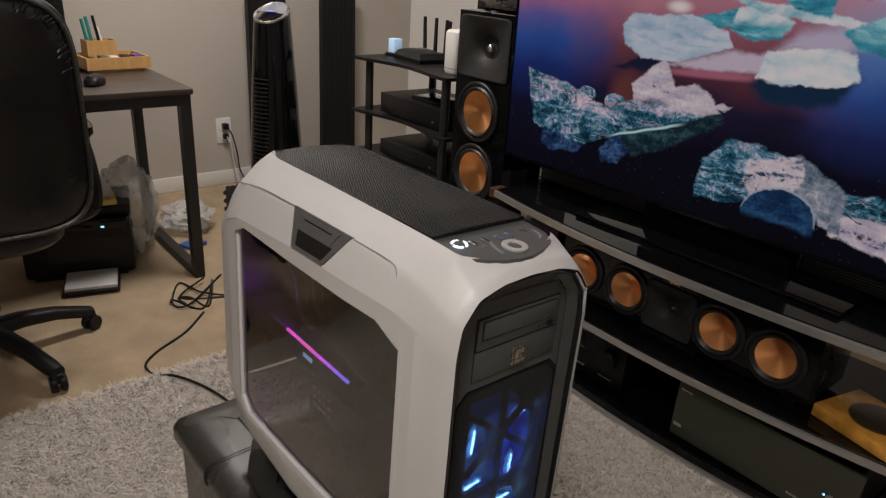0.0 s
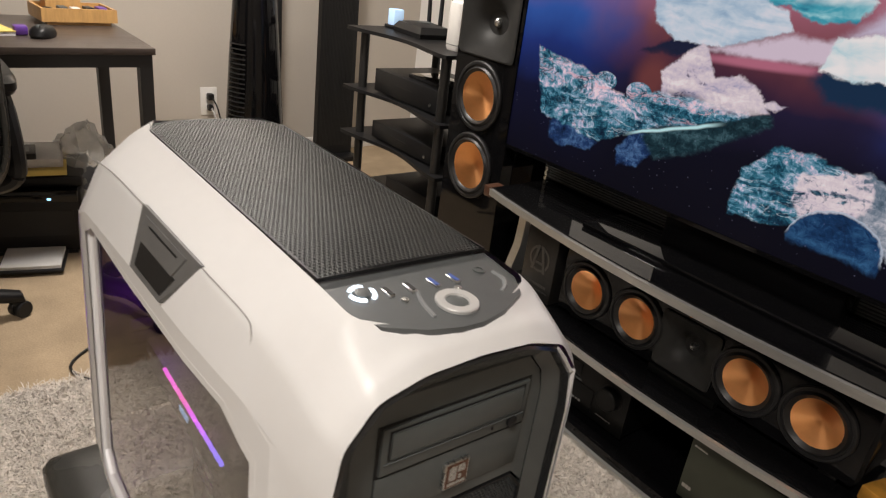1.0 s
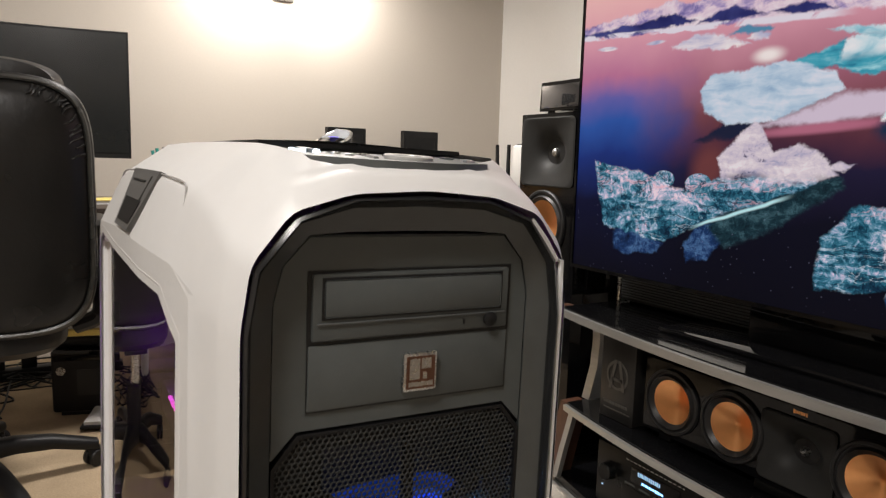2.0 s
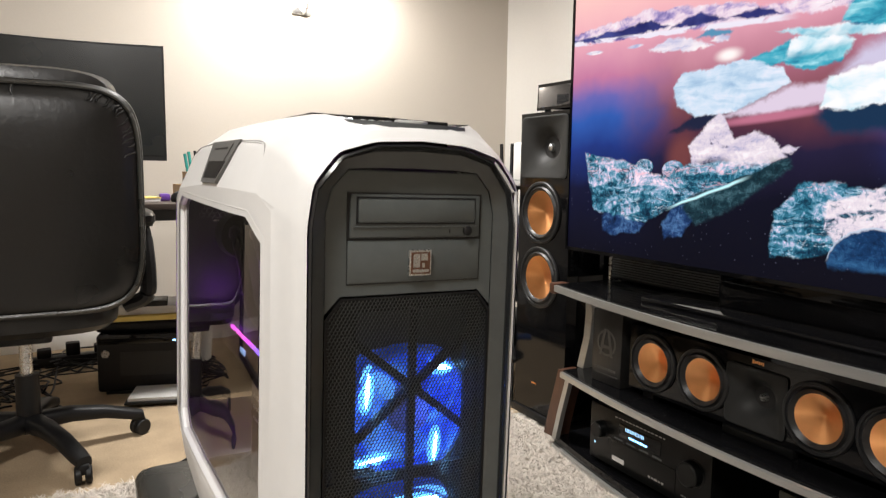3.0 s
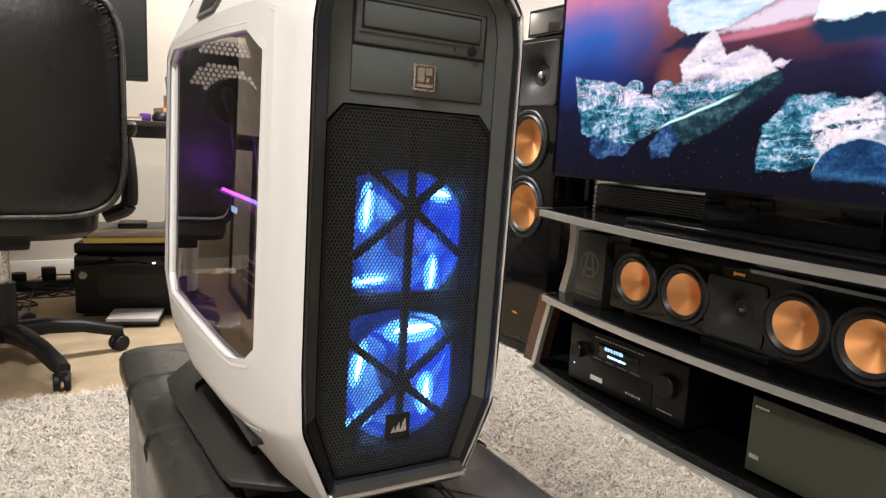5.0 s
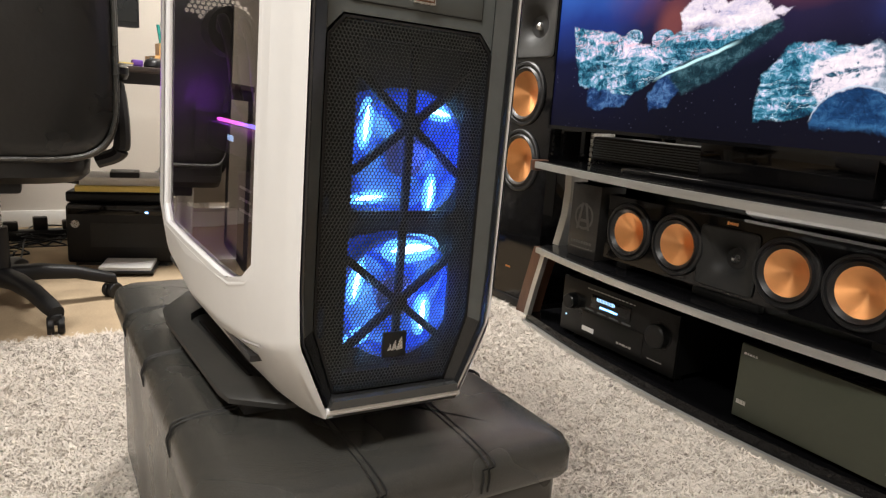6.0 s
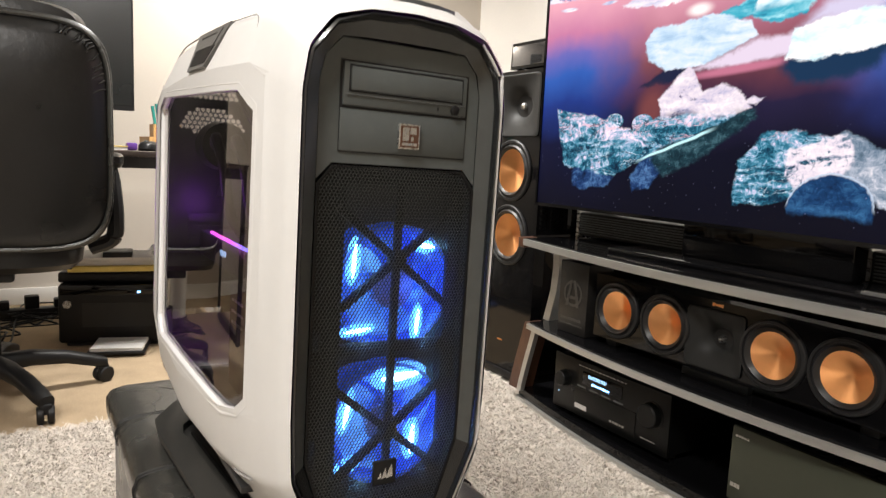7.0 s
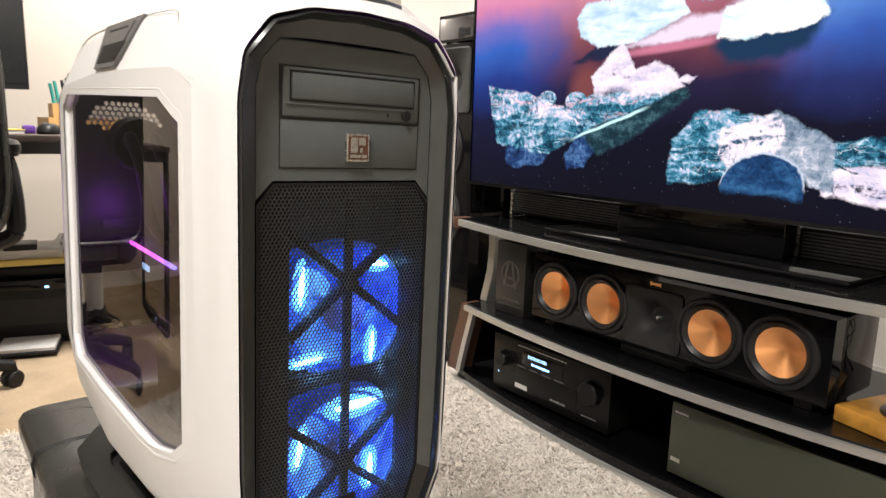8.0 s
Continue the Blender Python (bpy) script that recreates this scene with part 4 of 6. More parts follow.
def front_grille():
    half = [(0.0, 0.8205), (0.0765, 0.8205), (0.0925, 0.8015), (0.0925, 0.512), (0.0680, 0.4395)]
    o = [*half, *[(-y, z) for y, z in half[::-1] if y > 0]]
    trim = lambda x, f, g: [(x, y * f, up((z - 0.63) * g + 0.63)) for y, z in o]
    grille = part("grille_border", rings(bmesh.new(), [trim(-0.017, 1, 1), trim(-0.0098, 0.998, 0.999), trim(-0.0098, 0.975, 0.988), trim(-0.020, 0.965, 0.985)], True, False, False), BLACK, case)

    def width(z):
        return float(np.interp(z, [0.4395, 0.512, 0.8015, 0.8205], [0.0655, 0.0900, 0.0900, 0.0745]))

    s = 0.0039
    hexa = [(math.cos(math.pi / 6 + k * math.pi / 3), math.sin(math.pi / 6 + k * math.pi / 3)) for k in range(6)]
    outer, inner = [(s / math.sqrt(3) * a, s / math.sqrt(3) * b) for a, b in hexa], [(0.80 * s / math.sqrt(3) * a, 0.80 * s / math.sqrt(3) * b) for a, b in hexa]
    cells, row, z = [], 0, 0.4425
    while z < 0.8185:
        y = -0.1 + (s / 2 if row % 2 else 0)
        while y < 0.1:
            if abs(y) < width(z):
                cells.append(lambda u, v, d, y=y, z=z: (-0.0122 + 0.0030 * (1 - (y / 0.1) ** 2) + d, y + u, up(z + v)))
            y += s
        row, z = row + 1, z + s * math.sqrt(3) / 2
    verts, faces = perforated(cells, outer, inner, 0.0012)
    raw_part("honeycomb_mesh", verts, faces, MESHMETAL, grille, "black honeycomb steel mesh", "stuff")
    # a frame with two openings and crossed struts stands behind the mesh
    x, mid = -0.020, 0.0065
    for y0, y1, z0, z1 in ((-0.092, -0.0835, 0.442, 0.820), (-0.0755, -0.0545, 0.442, 0.820), (0.0720, 0.092, 0.442, 0.820), (-0.0545, 0.0720, 0.803, 0.820), (-0.0545, 0.0720, 0.6200, 0.6315), (-0.0545, 0.0720, 0.442, 0.4560), (-0.0835, -0.0755, 0.645, 0.820), (-0.0835, -0.0755, 0.530, 0.628), (-0.0835, -0.0755, 0.442, 0.498)):
        part("inner_frame_bar", boxed(x - 0.008, x - 0.003, y0, y1, up(z0), up(z1)), BLACK, grille)
    part("strut", boxed(x - 0.004, x + 0.003, mid - 0.0040, mid + 0.0040, up(0.455), up(0.805), b=0.001), BLACK, grille)
    for hub in (0.722, 0.532):
        for sy in (-1, 1):
            for sz in (-1, 1):
                reach = 0.063 if (hub < 0.6 or sz < 0) else 0.070
                d = Vector((0, sy, sz * 0.80)).normalized()
                w = Vector((0, -d.z, d.y)) * 0.0041
                p0, p1 = Vector((x, mid, up(hub))), Vector((x, mid + sy * reach, up(hub + sz * 0.80 * reach)))
                loops = [[p + w + Vector((0.003, 0, 0)), p + w - Vector((0.003, 0, 0)), p - w - Vector((0.003, 0, 0)), p - w + Vector((0.003, 0, 0))] for p in (p0, p1)]
                part("strut", rings(bmesh.new(), loops), BLACK, grille)
        part("strut_hub", cyl(bmesh.new(), (x - 0.004, mid, up(hub)), (x + 0.0036, mid, up(hub)), 0.0105, n=8), BLACK, grille)
    part("grille_seat", rings(bmesh.new(), [trim(-0.0185, 1.0, 1.0), trim(-0.0185, 0.97, 0.985), trim(-0.066, 0.97, 0.985)], True, False, False), BLACK, grille)
    emblem = part("emblem_plate", boxed(-0.0125, -0.0078, -0.0135, 0.0145, up(0.4735), up(0.5015), b=0.001), BLACK, grille, "small black plate with silver sails")
    bm = bmesh.new()
    for k, (y0, w, hgt) in enumerate(((-0.0085, 0.005, 0.0075), (-0.0035, 0.006, 0.012), (0.0020, 0.008, 0.0155))):
        pts = [(y0, 0.481), (y0 + w, 0.4825), (y0 + w * 0.8, 0.481 + hgt), (y0 + w * 0.35, 0.481 + hgt * 0.6)]
        prism(bm, pts, lambda y, z: (-0.0080, y, up(z)), lambda y, z: (-0.0072, y, up(z)))
    part("sails", bm, CHROME, emblem)


front_grille()


def case_fan(z, mount, leds, x=-0.054, r=0.064, yc=0.011):
    fan = part("front_fan", bmesh.new(), BLUEFRAME, mount, "blue lit front fan")
    me = fan.data
    bm = bmesh.new()
    lathe(bm, (x, yc, up(z)), (1, 0, 0), [(r + 0.002, 0.0), (r + 0.002, 0.026), (r + 0.006, 0.026), (r + 0.006, 0.0), (r + 0.002, 0.0)], 40)
    bm.to_mesh(me)
    bm.free()
    # emissive plate added to fill the gaps between blades with blue glow
    plate = rings(bmesh.new(), [[(x + dx, py, pz) for py, pz in super_loop(yc, up(z), r + 0.002, r + 0.002, 4.0, 40)] for dx in (-0.004, -0.001)])
    part("back_plate", plate, BLUEFRAME, fan, "blue translucent frame with its glow painted in")
    part("hub", cyl(bmesh.new(), (x + 0.002, yc, up(z)), (x + 0.022, yc, up(z)), 0.024, n=24), mat("smoky_blue_hub", (0.22, 0.22, 0.42), 0.4), fan)
    for k in range(7):
        bm = bmesh.new()
        loops = []
        for i in range(7):
            f = i / 6
            rad = 0.02 + (r - 0.022) * f
            a0, a1 = 2 * math.pi * k / 7 + 0.5 * f, 2 * math.pi * k / 7 + 0.5 * f + 0.62 + 0.12 * f
            p, q = Vector((x + 0.004, yc + rad * math.cos(a0), up(z) + rad * math.sin(a0))), Vector((x + 0.021, yc + rad * math.cos(a1), up(z) + rad * math.sin(a1)))
            loops.append([p, q, q - Vector((0.0015, 0, 0)), p - Vector((0.0015, 0, 0))])
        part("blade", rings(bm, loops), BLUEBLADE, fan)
    for a, far, lean, long, wide in leds:
        rad, t = r * far, radians(a)
        mid, along_t = Vector((x + 0.0275, yc + rad * math.cos(t), up(z) + rad * math.sin(t))), Vector((0, math.cos(radians(lean)), math.sin(radians(lean))))
        loops = []
        for f, w in ((-1, 0.1), (-0.75, 0.6), (-0.2, 1.0), (0.3, 0.9), (0.8, 0.5), (1, 0.1)):
            p = mid + along_t * (long * f)
            side = Vector((0, along_t.z, -along_t.y)) * (w * wide)
            loops.append([p + side, p + Vector((0.002, 0, 0)), p - side, p - Vector((0.002, 0, 0))])
        led = part("led", rings(bmesh.new(), loops), FANLED, fan, "bright blue light")
        # added glowing ellipse that imitates the soft halo of the LED
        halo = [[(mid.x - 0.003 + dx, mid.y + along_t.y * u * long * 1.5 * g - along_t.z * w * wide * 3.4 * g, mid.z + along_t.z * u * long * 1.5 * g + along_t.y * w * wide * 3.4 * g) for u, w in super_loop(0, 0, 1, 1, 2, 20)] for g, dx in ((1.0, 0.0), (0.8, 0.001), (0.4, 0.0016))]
        part("painted_halo", rings(bmesh.new(), halo), FANHALO, led)


case_fan(0.690, case, ((149, 0.93, 86, 0.018, 0.0026), (54, 0.90, -8, 0.011, 0.0028), (-54, 0.78, 86, 0.015, 0.0025), (226, 0.98, 6, 0.015, 0.0022)))
case_fan(0.535, case, ((78, 0.86, 4, 0.024, 0.0048), (158, 0.86, 80, 0.018, 0.0028), (-36, 0.60, 86, 0.017, 0.0034), (222, 0.98, 20, 0.011, 0.0030)))
part("fan_tray", boxed(-0.072, -0.0662, -0.105, 0.105, up(0.44), up(0.83)), STEELDARK, case)
for z in (0.690, 0.535):
    data = bpy.data.lights.new("fan_led_light", "POINT")
    data.energy, data.color, data.shadow_soft_size = 0.25, (0.05, 0.18, 1.0), 0.02
    lamp = new("fan_led_light", data)
    lamp.parent, lamp.location = case, (-0.032, 0.03, up(z))


def case_top():
    pan = [(-0.5485, -0.0705), (-0.5485, 0.0705), (-0.502, 0.0825), (-0.0955, 0.0808), (-0.0955, -0.0808), (-0.502, -0.0825)]
    part("top_tray", prism(bmesh.new(), pan, lambda x, y: (x, y * 1.02, up(0.962)), lambda x, y: (x, y, up(0.990))), STEELDARK, case)
    s = 0.0042
    sq = lambda h: [(-h, -h), (h, -h), (h, h), (-h, h)]
    cells = []
    for i in range(int(0.4525 / s)):
        for j in range(-19, 20):
            x, y = -0.548 + (i + 0.5) * s, (j + (0.5 if i % 2 else 0)) * s
            if abs(y) < 0.0815 and not (x < -0.502 and abs(y) > 0.069 + (x + 0.5485) * 0.26):
                z = 1.0025 + 0.0035 * (1 - (y / 0.083) ** 2) - 0.09 * max(0.0, -0.5 - x) - 0.05 * max(0.0, x + 0.15)
                cells.append(lambda u, v, d, x=x, y=y, z=z: (x + u, y + v, up(z + d)))
    verts, faces = perforated(cells, sq(s / 2), sq(s * 0.33), 0.0014)
    cover = part("top_cover_border", rings(bmesh.new(), [[(x, y * 1.01, up(0.996 if x < -0.54 else 0.999)) for x, y in pan], [(x, y * 1.0, up(0.9995 if x < -0.54 else 1.0025)) for x, y in pan], [(x * 0.996, y * 0.975, up(0.9995 if x < -0.54 else 1.0025)) for x, y in pan]], True, False, False), BLACK, case)
    raw_part("mesh_panel", verts, faces, MESHMETAL, cover, "black woven steel mesh panel", "stuff")
    # control panel in front of the mesh
    slope = lambda x: 0.9950 + (x + 0.088) * -0.062
    out = [(-0.0960, -0.0815), (-0.052, -0.0790), (-0.0300, -0.0650), (-0.0150, -0.0360), (-0.0085, -0.0100), (-0.0085, 0.0100), (-0.0150, 0.0360), (-0.0300, 0.0660), (-0.052, 0.0790), (-0.0960, 0.0815)]
    top = part("control_panel", prism(bmesh.new(), out, lambda x, y: (x, y, up(slope(x) - 0.012)), lambda x, y: (x, y, up(slope(x) + 0.0015))), DARKGREY, case, "dark grey control panel")
    nrm = Vector((0.062, 0, 0.998))
    ctr = lambda x, y, lift=0.0015: Vector((x, y, up(slope(x)))) + nrm * lift
    knob = part("power_button", lathe(bmesh.new(), ctr(-0.037, 0.006), nrm, [(0.0170, -0.002), (0.0170, 0.0022), (0.0160, 0.0030), (0.0098, 0.0028), (0.0090, 0.001)], 36), LIPSILVER, top, "silver ringed power button")
    part("button_cap", lathe(bmesh.new(), ctr(-0.037, 0.006), nrm, [(0.0088, 0.0), (0.0088, 0.0010), (0.006, 0.0016), (0.0, 0.0016)], 28), GREY, knob)
    dial = part("fan_button", lathe(bmesh.new(), ctr(-0.072, -0.056), nrm, [(0.0065, 0.0), (0.0065, 0.0025), (0.004, 0.003), (0.0, 0.003)], 28), GREY, top)
    for a in (70, 190, 310):
        pts = [ctr(-0.072, -0.056, 0.0022) + 0.0095 * (Vector((math.cos(radians(a + d)) * 0.996, math.sin(radians(a + d)), -0.062 * math.cos(radians(a + d))))) for d in range(-40, 41, 16)]
        part("light_arc", tube(bmesh.new(), pts, 0.0017, 6, 3), LEDWHITE, dial, "white light arc")
    for y, w, m in ((-0.036, 0.0055, BLACK), (-0.016, 0.0055, BLACK), (0.006, 0.0055, BLACK), (0.026, 0.0055, BLACK)):
        bm = bmesh.new()
        c = ctr(-0.068, y)
        box(bm, c.x - 0.0072, c.x + 0.0072, y - w / 2, y + w / 2, c.z - 0.002, c.z + 0.0012, b=0.0006)
        port = part("usb_port", bm, CHROME, top)
        bm = bmesh.new()
        box(bm, c.x - 0.006, c.x + 0.006, y - w / 2 + 0.001, y + w / 2 - 0.001, c.z + 0.0012, c.z + 0.0017)
        part("port_hole", bm, THREAD if y < 0 else mat("blue_port", (0.05, 0.10, 0.35), 0.4), port)
    for x, y, r in ((-0.054, -0.030, 0.003), (-0.054, 0.020, 0.003), (-0.072, 0.056, 0.0055)):
        part("audio_jack", lathe(bmesh.new(), ctr(x, y), nrm, [(r, 0), (r, 0.0012), (r * 0.6, 0.0014), (r * 0.55, 0.0002), (0, 0.0002)], 20), CHROME if r < 0.004 else GREY, top)
    # pale tubes stand in for the glossy highlights curving round the power button
    for line in (((-0.060, -0.014), (-0.048, -0.019), (-0.036, -0.021), (-0.027, -0.022)), ((-0.066, 0.066), (-0.054, 0.067), (-0.044, 0.061), (-0.038, 0.052))):
        part("painted_highlight", tube(bmesh.new(), [ctr(x, y, 0.001) for x, y in line], 0.0022, 6, 4), mat("grey_painted_highlight", (0.22, 0.23, 0.235), 0.2), top)


case_top()


def case_feet():
    for s in (-1, 1):
        out = [(-0.58, 0.070), (-0.58, 0.110), (-0.492, 0.162), (-0.43, 0.167), (-0.150, 0.153), (-0.124, 0.147), (-0.088, 0.095), (-0.088, 0.070)]
        well = [(-0.47, 0.080), (-0.458, 0.112), (-0.435, 0.129), (-0.405, 0.135), (-0.195, 0.121), (-0.172, 0.117), (-0.160, 0.100), (-0.160, 0.080)]
        shrink = lambda k: [(-0.33 + (x + 0.33) * (1 - k / 0.25), 0.07 + (y - 0.07) * (1 - k / 0.09)) for x, y in out]
        place = lambda loop, z: [(x, s * y, z) for x, y in loop]
        step = [(0.4 * a + 0.6 * c, 0.4 * b + 0.6 * d) for (a, b), (c, d) in zip(out, well)]
        loops = [place(shrink(0.006), 0.014), place(shrink(0.001), 0.0155), place(shrink(0.001), 0.0215), place(shrink(0.004), 0.0240), place(step, 0.0265), place(well, 0.0280), place(well, 0.017)]
        foot = part("foot", rings(bmesh.new(), loops), FOOTGREY, case, "black moulded plastic foot plate")
        part("rib", tube(bmesh.new(), [(-0.42, s * 0.118, 0.018), (-0.30, s * 0.111, 0.018), (-0.19, s * 0.104, 0.018)], 0.003, 6), BLACK, foot)
        for x in (-0.50, -0.15):
            part("rubber_pad", boxed(x - 0.03, x + 0.03, s * 0.112 - 0.018, s * 0.112 + 0.018, 0.0, 0.0145, b=0.002), RUBBER, foot)
        part("stem", boxed(-0.56, -0.11, s * 0.083 - 0.013, s * 0.083 + 0.013, 0.012, 0.06, b=0.003), BLACK, foot)


case_feet()


def case_inside():
    part("inner_frame", boxed(-0.585, -0.085, 0.085, 0.090, up(0.45), up(0.955)), STEELDARK, case)
    part("inner_floor", boxed(-0.585, -0.085, -0.135, 0.085, up(0.455), up(0.462)), STEELDARK, case)
    part("drive_cage", boxed(-0.20, -0.088, -0.02, 0.084, up(0.46), up(0.70), b=0.003), STEELDARK, case)
    board = part("motherboard", boxed(-0.55, -0.30, 0.075, 0.083, up(0.60), up(0.93)), BOARD, case)
    for k, (x, z, w, h, d) in enumerate(((-0.50, 0.80, 0.06, 0.06, 0.03), (-0.53, 0.90, 0.03, 0.05, 0.03), (-0.38, 0.66, 0.05, 0.04, 0.012), (-0.36, 0.90, 0.02, 0.09, 0.02))):
        part("heatsink", boxed(x - w / 2, x + w / 2, 0.075 - d, 0.075, up(z - h / 2), up(z + h / 2), b=0.003), GREY, board)
    for x in (-0.352, -0.342, -0.332, -0.322):
        part("memory_stick", boxed(x - 0.003, x + 0.003, 0.042, 0.075, up(0.78), up(0.91), b=0.001), BLACK, board)
    cooler = part("cpu_cooler", cyl(bmesh.new(), (-0.43, 0.075, up(0.83)), (-0.43, 0.02, up(0.83)), 0.035), BLACK, case)
    for d in (-0.012, 0.012):
        part("cooler_hose", tube(bmesh.new(), [(-0.43 + d, 0.03, up(0.84)), (-0.40 + d, -0.03, up(0.86)), (-0.42 + d, -0.06, up(0.93)), (-0.47 + d, -0.02, up(0.955))], 0.007), RUBBER, cooler)
    card = part("graphics_card", boxed(-0.56, -0.250, -0.084, 0.075, up(0.652), up(0.694), b=0.004), BLACK, case, "long black graphics card with lit edge")
    strip_at = lambda f: (-0.466 + 0.20 * f, -0.0862, up(0.7000 - 0.001 * f))
    for f0, f1 in ((0.0, 0.13), (0.15, 0.22), (0.24, 0.58), (0.60, 0.72), (0.74, 1.0)):
        part("light_strip", tube(bmesh.new(), [strip_at(f0), strip_at((f0 + f1) / 2), strip_at(f1)], 0.0026, 8), RGB, card, "multicoloured light strip")
    bm = bmesh.new()
    for k in range(4):
        box(bm, -0.412 + k * 0.008, -0.4065 + k * 0.008, -0.0856, -0.084, up(0.672), up(0.680))
    part("lit_badge", bm, LEDPALE, card)
    pump = part("pump_block", cyl(bmesh.new(), (-0.560, -0.055, up(0.835)), (-0.520, -0.055, up(0.835)), 0.040, 0.037, n=32), BLACK, case, "round black cooling pump")
    for d in (-0.016, 0.016):
        part("hose", tube(bmesh.new(), [(-0.525, -0.055 + d, up(0.835)), (-0.47, -0.065 + d, up(0.845)), (-0.44, -0.06 + d, up(0.80)), (-0.455, -0.045 + d, up(0.73)), (-0.44, -0.03 + d, up(0.70))], 0.0085, 10), RUBBER, pump, "black cooling hose")
    # the rear is a steel sheet with honeycomb vents that let the bright wall show through
    s = 0.0085
    hexa = [(math.cos(math.pi / 6 + k * math.pi / 3), math.sin(math.pi / 6 + k * math.pi / 3)) for k in range(6)]
    ring_o, open_i, shut_i = ([(f * s / math.sqrt(3) * a, f * s / math.sqrt(3) * b) for a, b in hexa] for f in (1.0, 0.74, 0.02))
    vent, plain, row, z = [], [], 0, 0.555
    while z < 0.937:
        y = -0.136 + (s / 2 if row % 2 else 0)
        while y < 0.136:
            open_here = (math.hypot(y + 0.062, z - 0.835) < 0.064 and z > 0.848 + 0.25 * abs(y + 0.062)) or (0.912 < z < 0.935 and abs(y + 0.03) < 0.075)
            (vent if open_here else plain).append(lambda u, v, d, y=y, z=z: (-0.592 + d, y + u, up(z + v)))
            y += s
        row, z = row + 1, z + s * math.sqrt(3) / 2
    verts, faces = perforated(vent, ring_o, open_i, 0.001)
    rear = raw_part("rear_vent", verts, faces, LATCHGREY, case, "honeycomb rear vent in dark steel", "stuff")
    verts, faces = perforated(plain, ring_o, shut_i, 0.001)
    raw_part("rear_sheet", verts, faces, STEELDARK, rear, "", "stuff")
    for k in range(7):
        part("slot_cover", boxed(-0.574, -0.571, -0.10, 0.04, up(0.585 + k * 0.02), up(0.599 + k * 0.02)), STEELDARK, case)
    bm = bmesh.new()
    for i in range(3):
        for j in range(4):
            box(bm, -0.41 + j * 0.016, -0.400 + j * 0.016, -0.0665, -0.065, up(0.568 + i * 0.017), up(0.572 + i * 0.017))
    shroud = part("lower_shroud", boxed(-0.43, -0.24, -0.065, 0.07, up(0.465), up(0.625), b=0.004), STEELDARK, case)
    part("shroud_marks", bm, PAPER, shroud)
    gen = random.Random(5)
    for k in range(6):
        x = -0.50 + 0.05 * k
        pts = [(x, 0.07, up(0.60)), (x + gen.uniform(-0.03, 0.05), 0.03 + gen.uniform(-0.03, 0.02), up(0.56)), (x + gen.uniform(0, 0.1), gen.uniform(-0.03, 0.05), up(0.50)), (x + 0.08, 0.05, up(0.47))]
        part("cable", tube(bmesh.new(), pts, 0.003, 6), RUBBER, case)


case_inside()
data = bpy.data.lights.new("rear_fan_light", "POINT")
data.energy, data.color, data.shadow_soft_size = 0.35, (0.42, 0.06, 1.0), 0.03
lamp = new("rear_fan_light", data)
lamp.parent, lamp.location = case, (-0.545, -0.085, up(0.735))
data = bpy.data.lights.new("strip_light", "POINT")
data.energy, data.color, data.shadow_soft_size = 0.10, (1.0, 0.25, 0.9), 0.03
lamp = new("strip_light", data)
lamp.parent, lamp.location = case, (-0.33, -0.08, up(0.70))


# ---- television wall: stand, television and loudspeakers ----
def baffle(mount, x0, x1, z0, z1, holes):
    """The front board of a loudspeaker, with its openings cut through."""
    bm = bmesh.new()
    edges = []
    for loop in [[(x0, z0), (x1, z0), (x1, z1), (x0, z1)], *holes]:
        vs = [bm.verts.new((x, 0, z)) for x, z in loop]
        edges += [bm.edges.new((a, b)) for a, b in zip(vs, vs[1:] + vs[:1])]
    bmesh.ops.triangle_fill(bm, use_beauty=True, use_dissolve=False, edges=edges)
    bmesh.ops.recalc_face_normals(bm, faces=bm.faces)
    if sum(f.normal.y for f in bm.faces) > 0:
        bmesh.ops.reverse_faces(bm, faces=bm.faces)
    rim = [e for e in bm.edges if len(e.link_faces) == 1]
    got = bmesh.ops.extrude_edge_only(bm, edges=rim)
    for v in got["geom"]:
        if isinstance(v, bmesh.types.BMVert):
            v.co.y += 0.045
    return part("baffle", bm, GLOSS, mount, "glossy black front board")


def round_hole(x, z, r, n=40):
    return [(x + r * math.cos(2 * math.pi * k / n), z + r * math.sin(2 * math.pi * k / n)) for k in range(n)]


def woofer(mount, x, y, z, r_cone, r_out):
    rim = part("woofer", lathe(bmesh.new(), (x, y, z), (0, -1, 0), [(r_out, 0.0), (r_out, 0.006), (r_out * 0.97, 0.009), (r_out * 0.90, 0.009), (r_out * 0.88, 0.005), (r_out * 0.845, 0.005), (r_out * 0.79, 0.012), (r_out * 0.73, 0.008), (r_cone, 0.002)], 48), RUBBER, mount)
    part("cone", lathe(bmesh.new(), (0, 0, 0), (0, -1, 0), [(r_cone * 1.01, 0.003), (r_cone * 0.62, -0.007), (r_cone * 0.30, -0.0145), (r_cone * 0.14, -0.0175), (0.0, -0.0185)], 64), COPPER, rim, "spun copper cone").location = (x, y, z)
    return rim


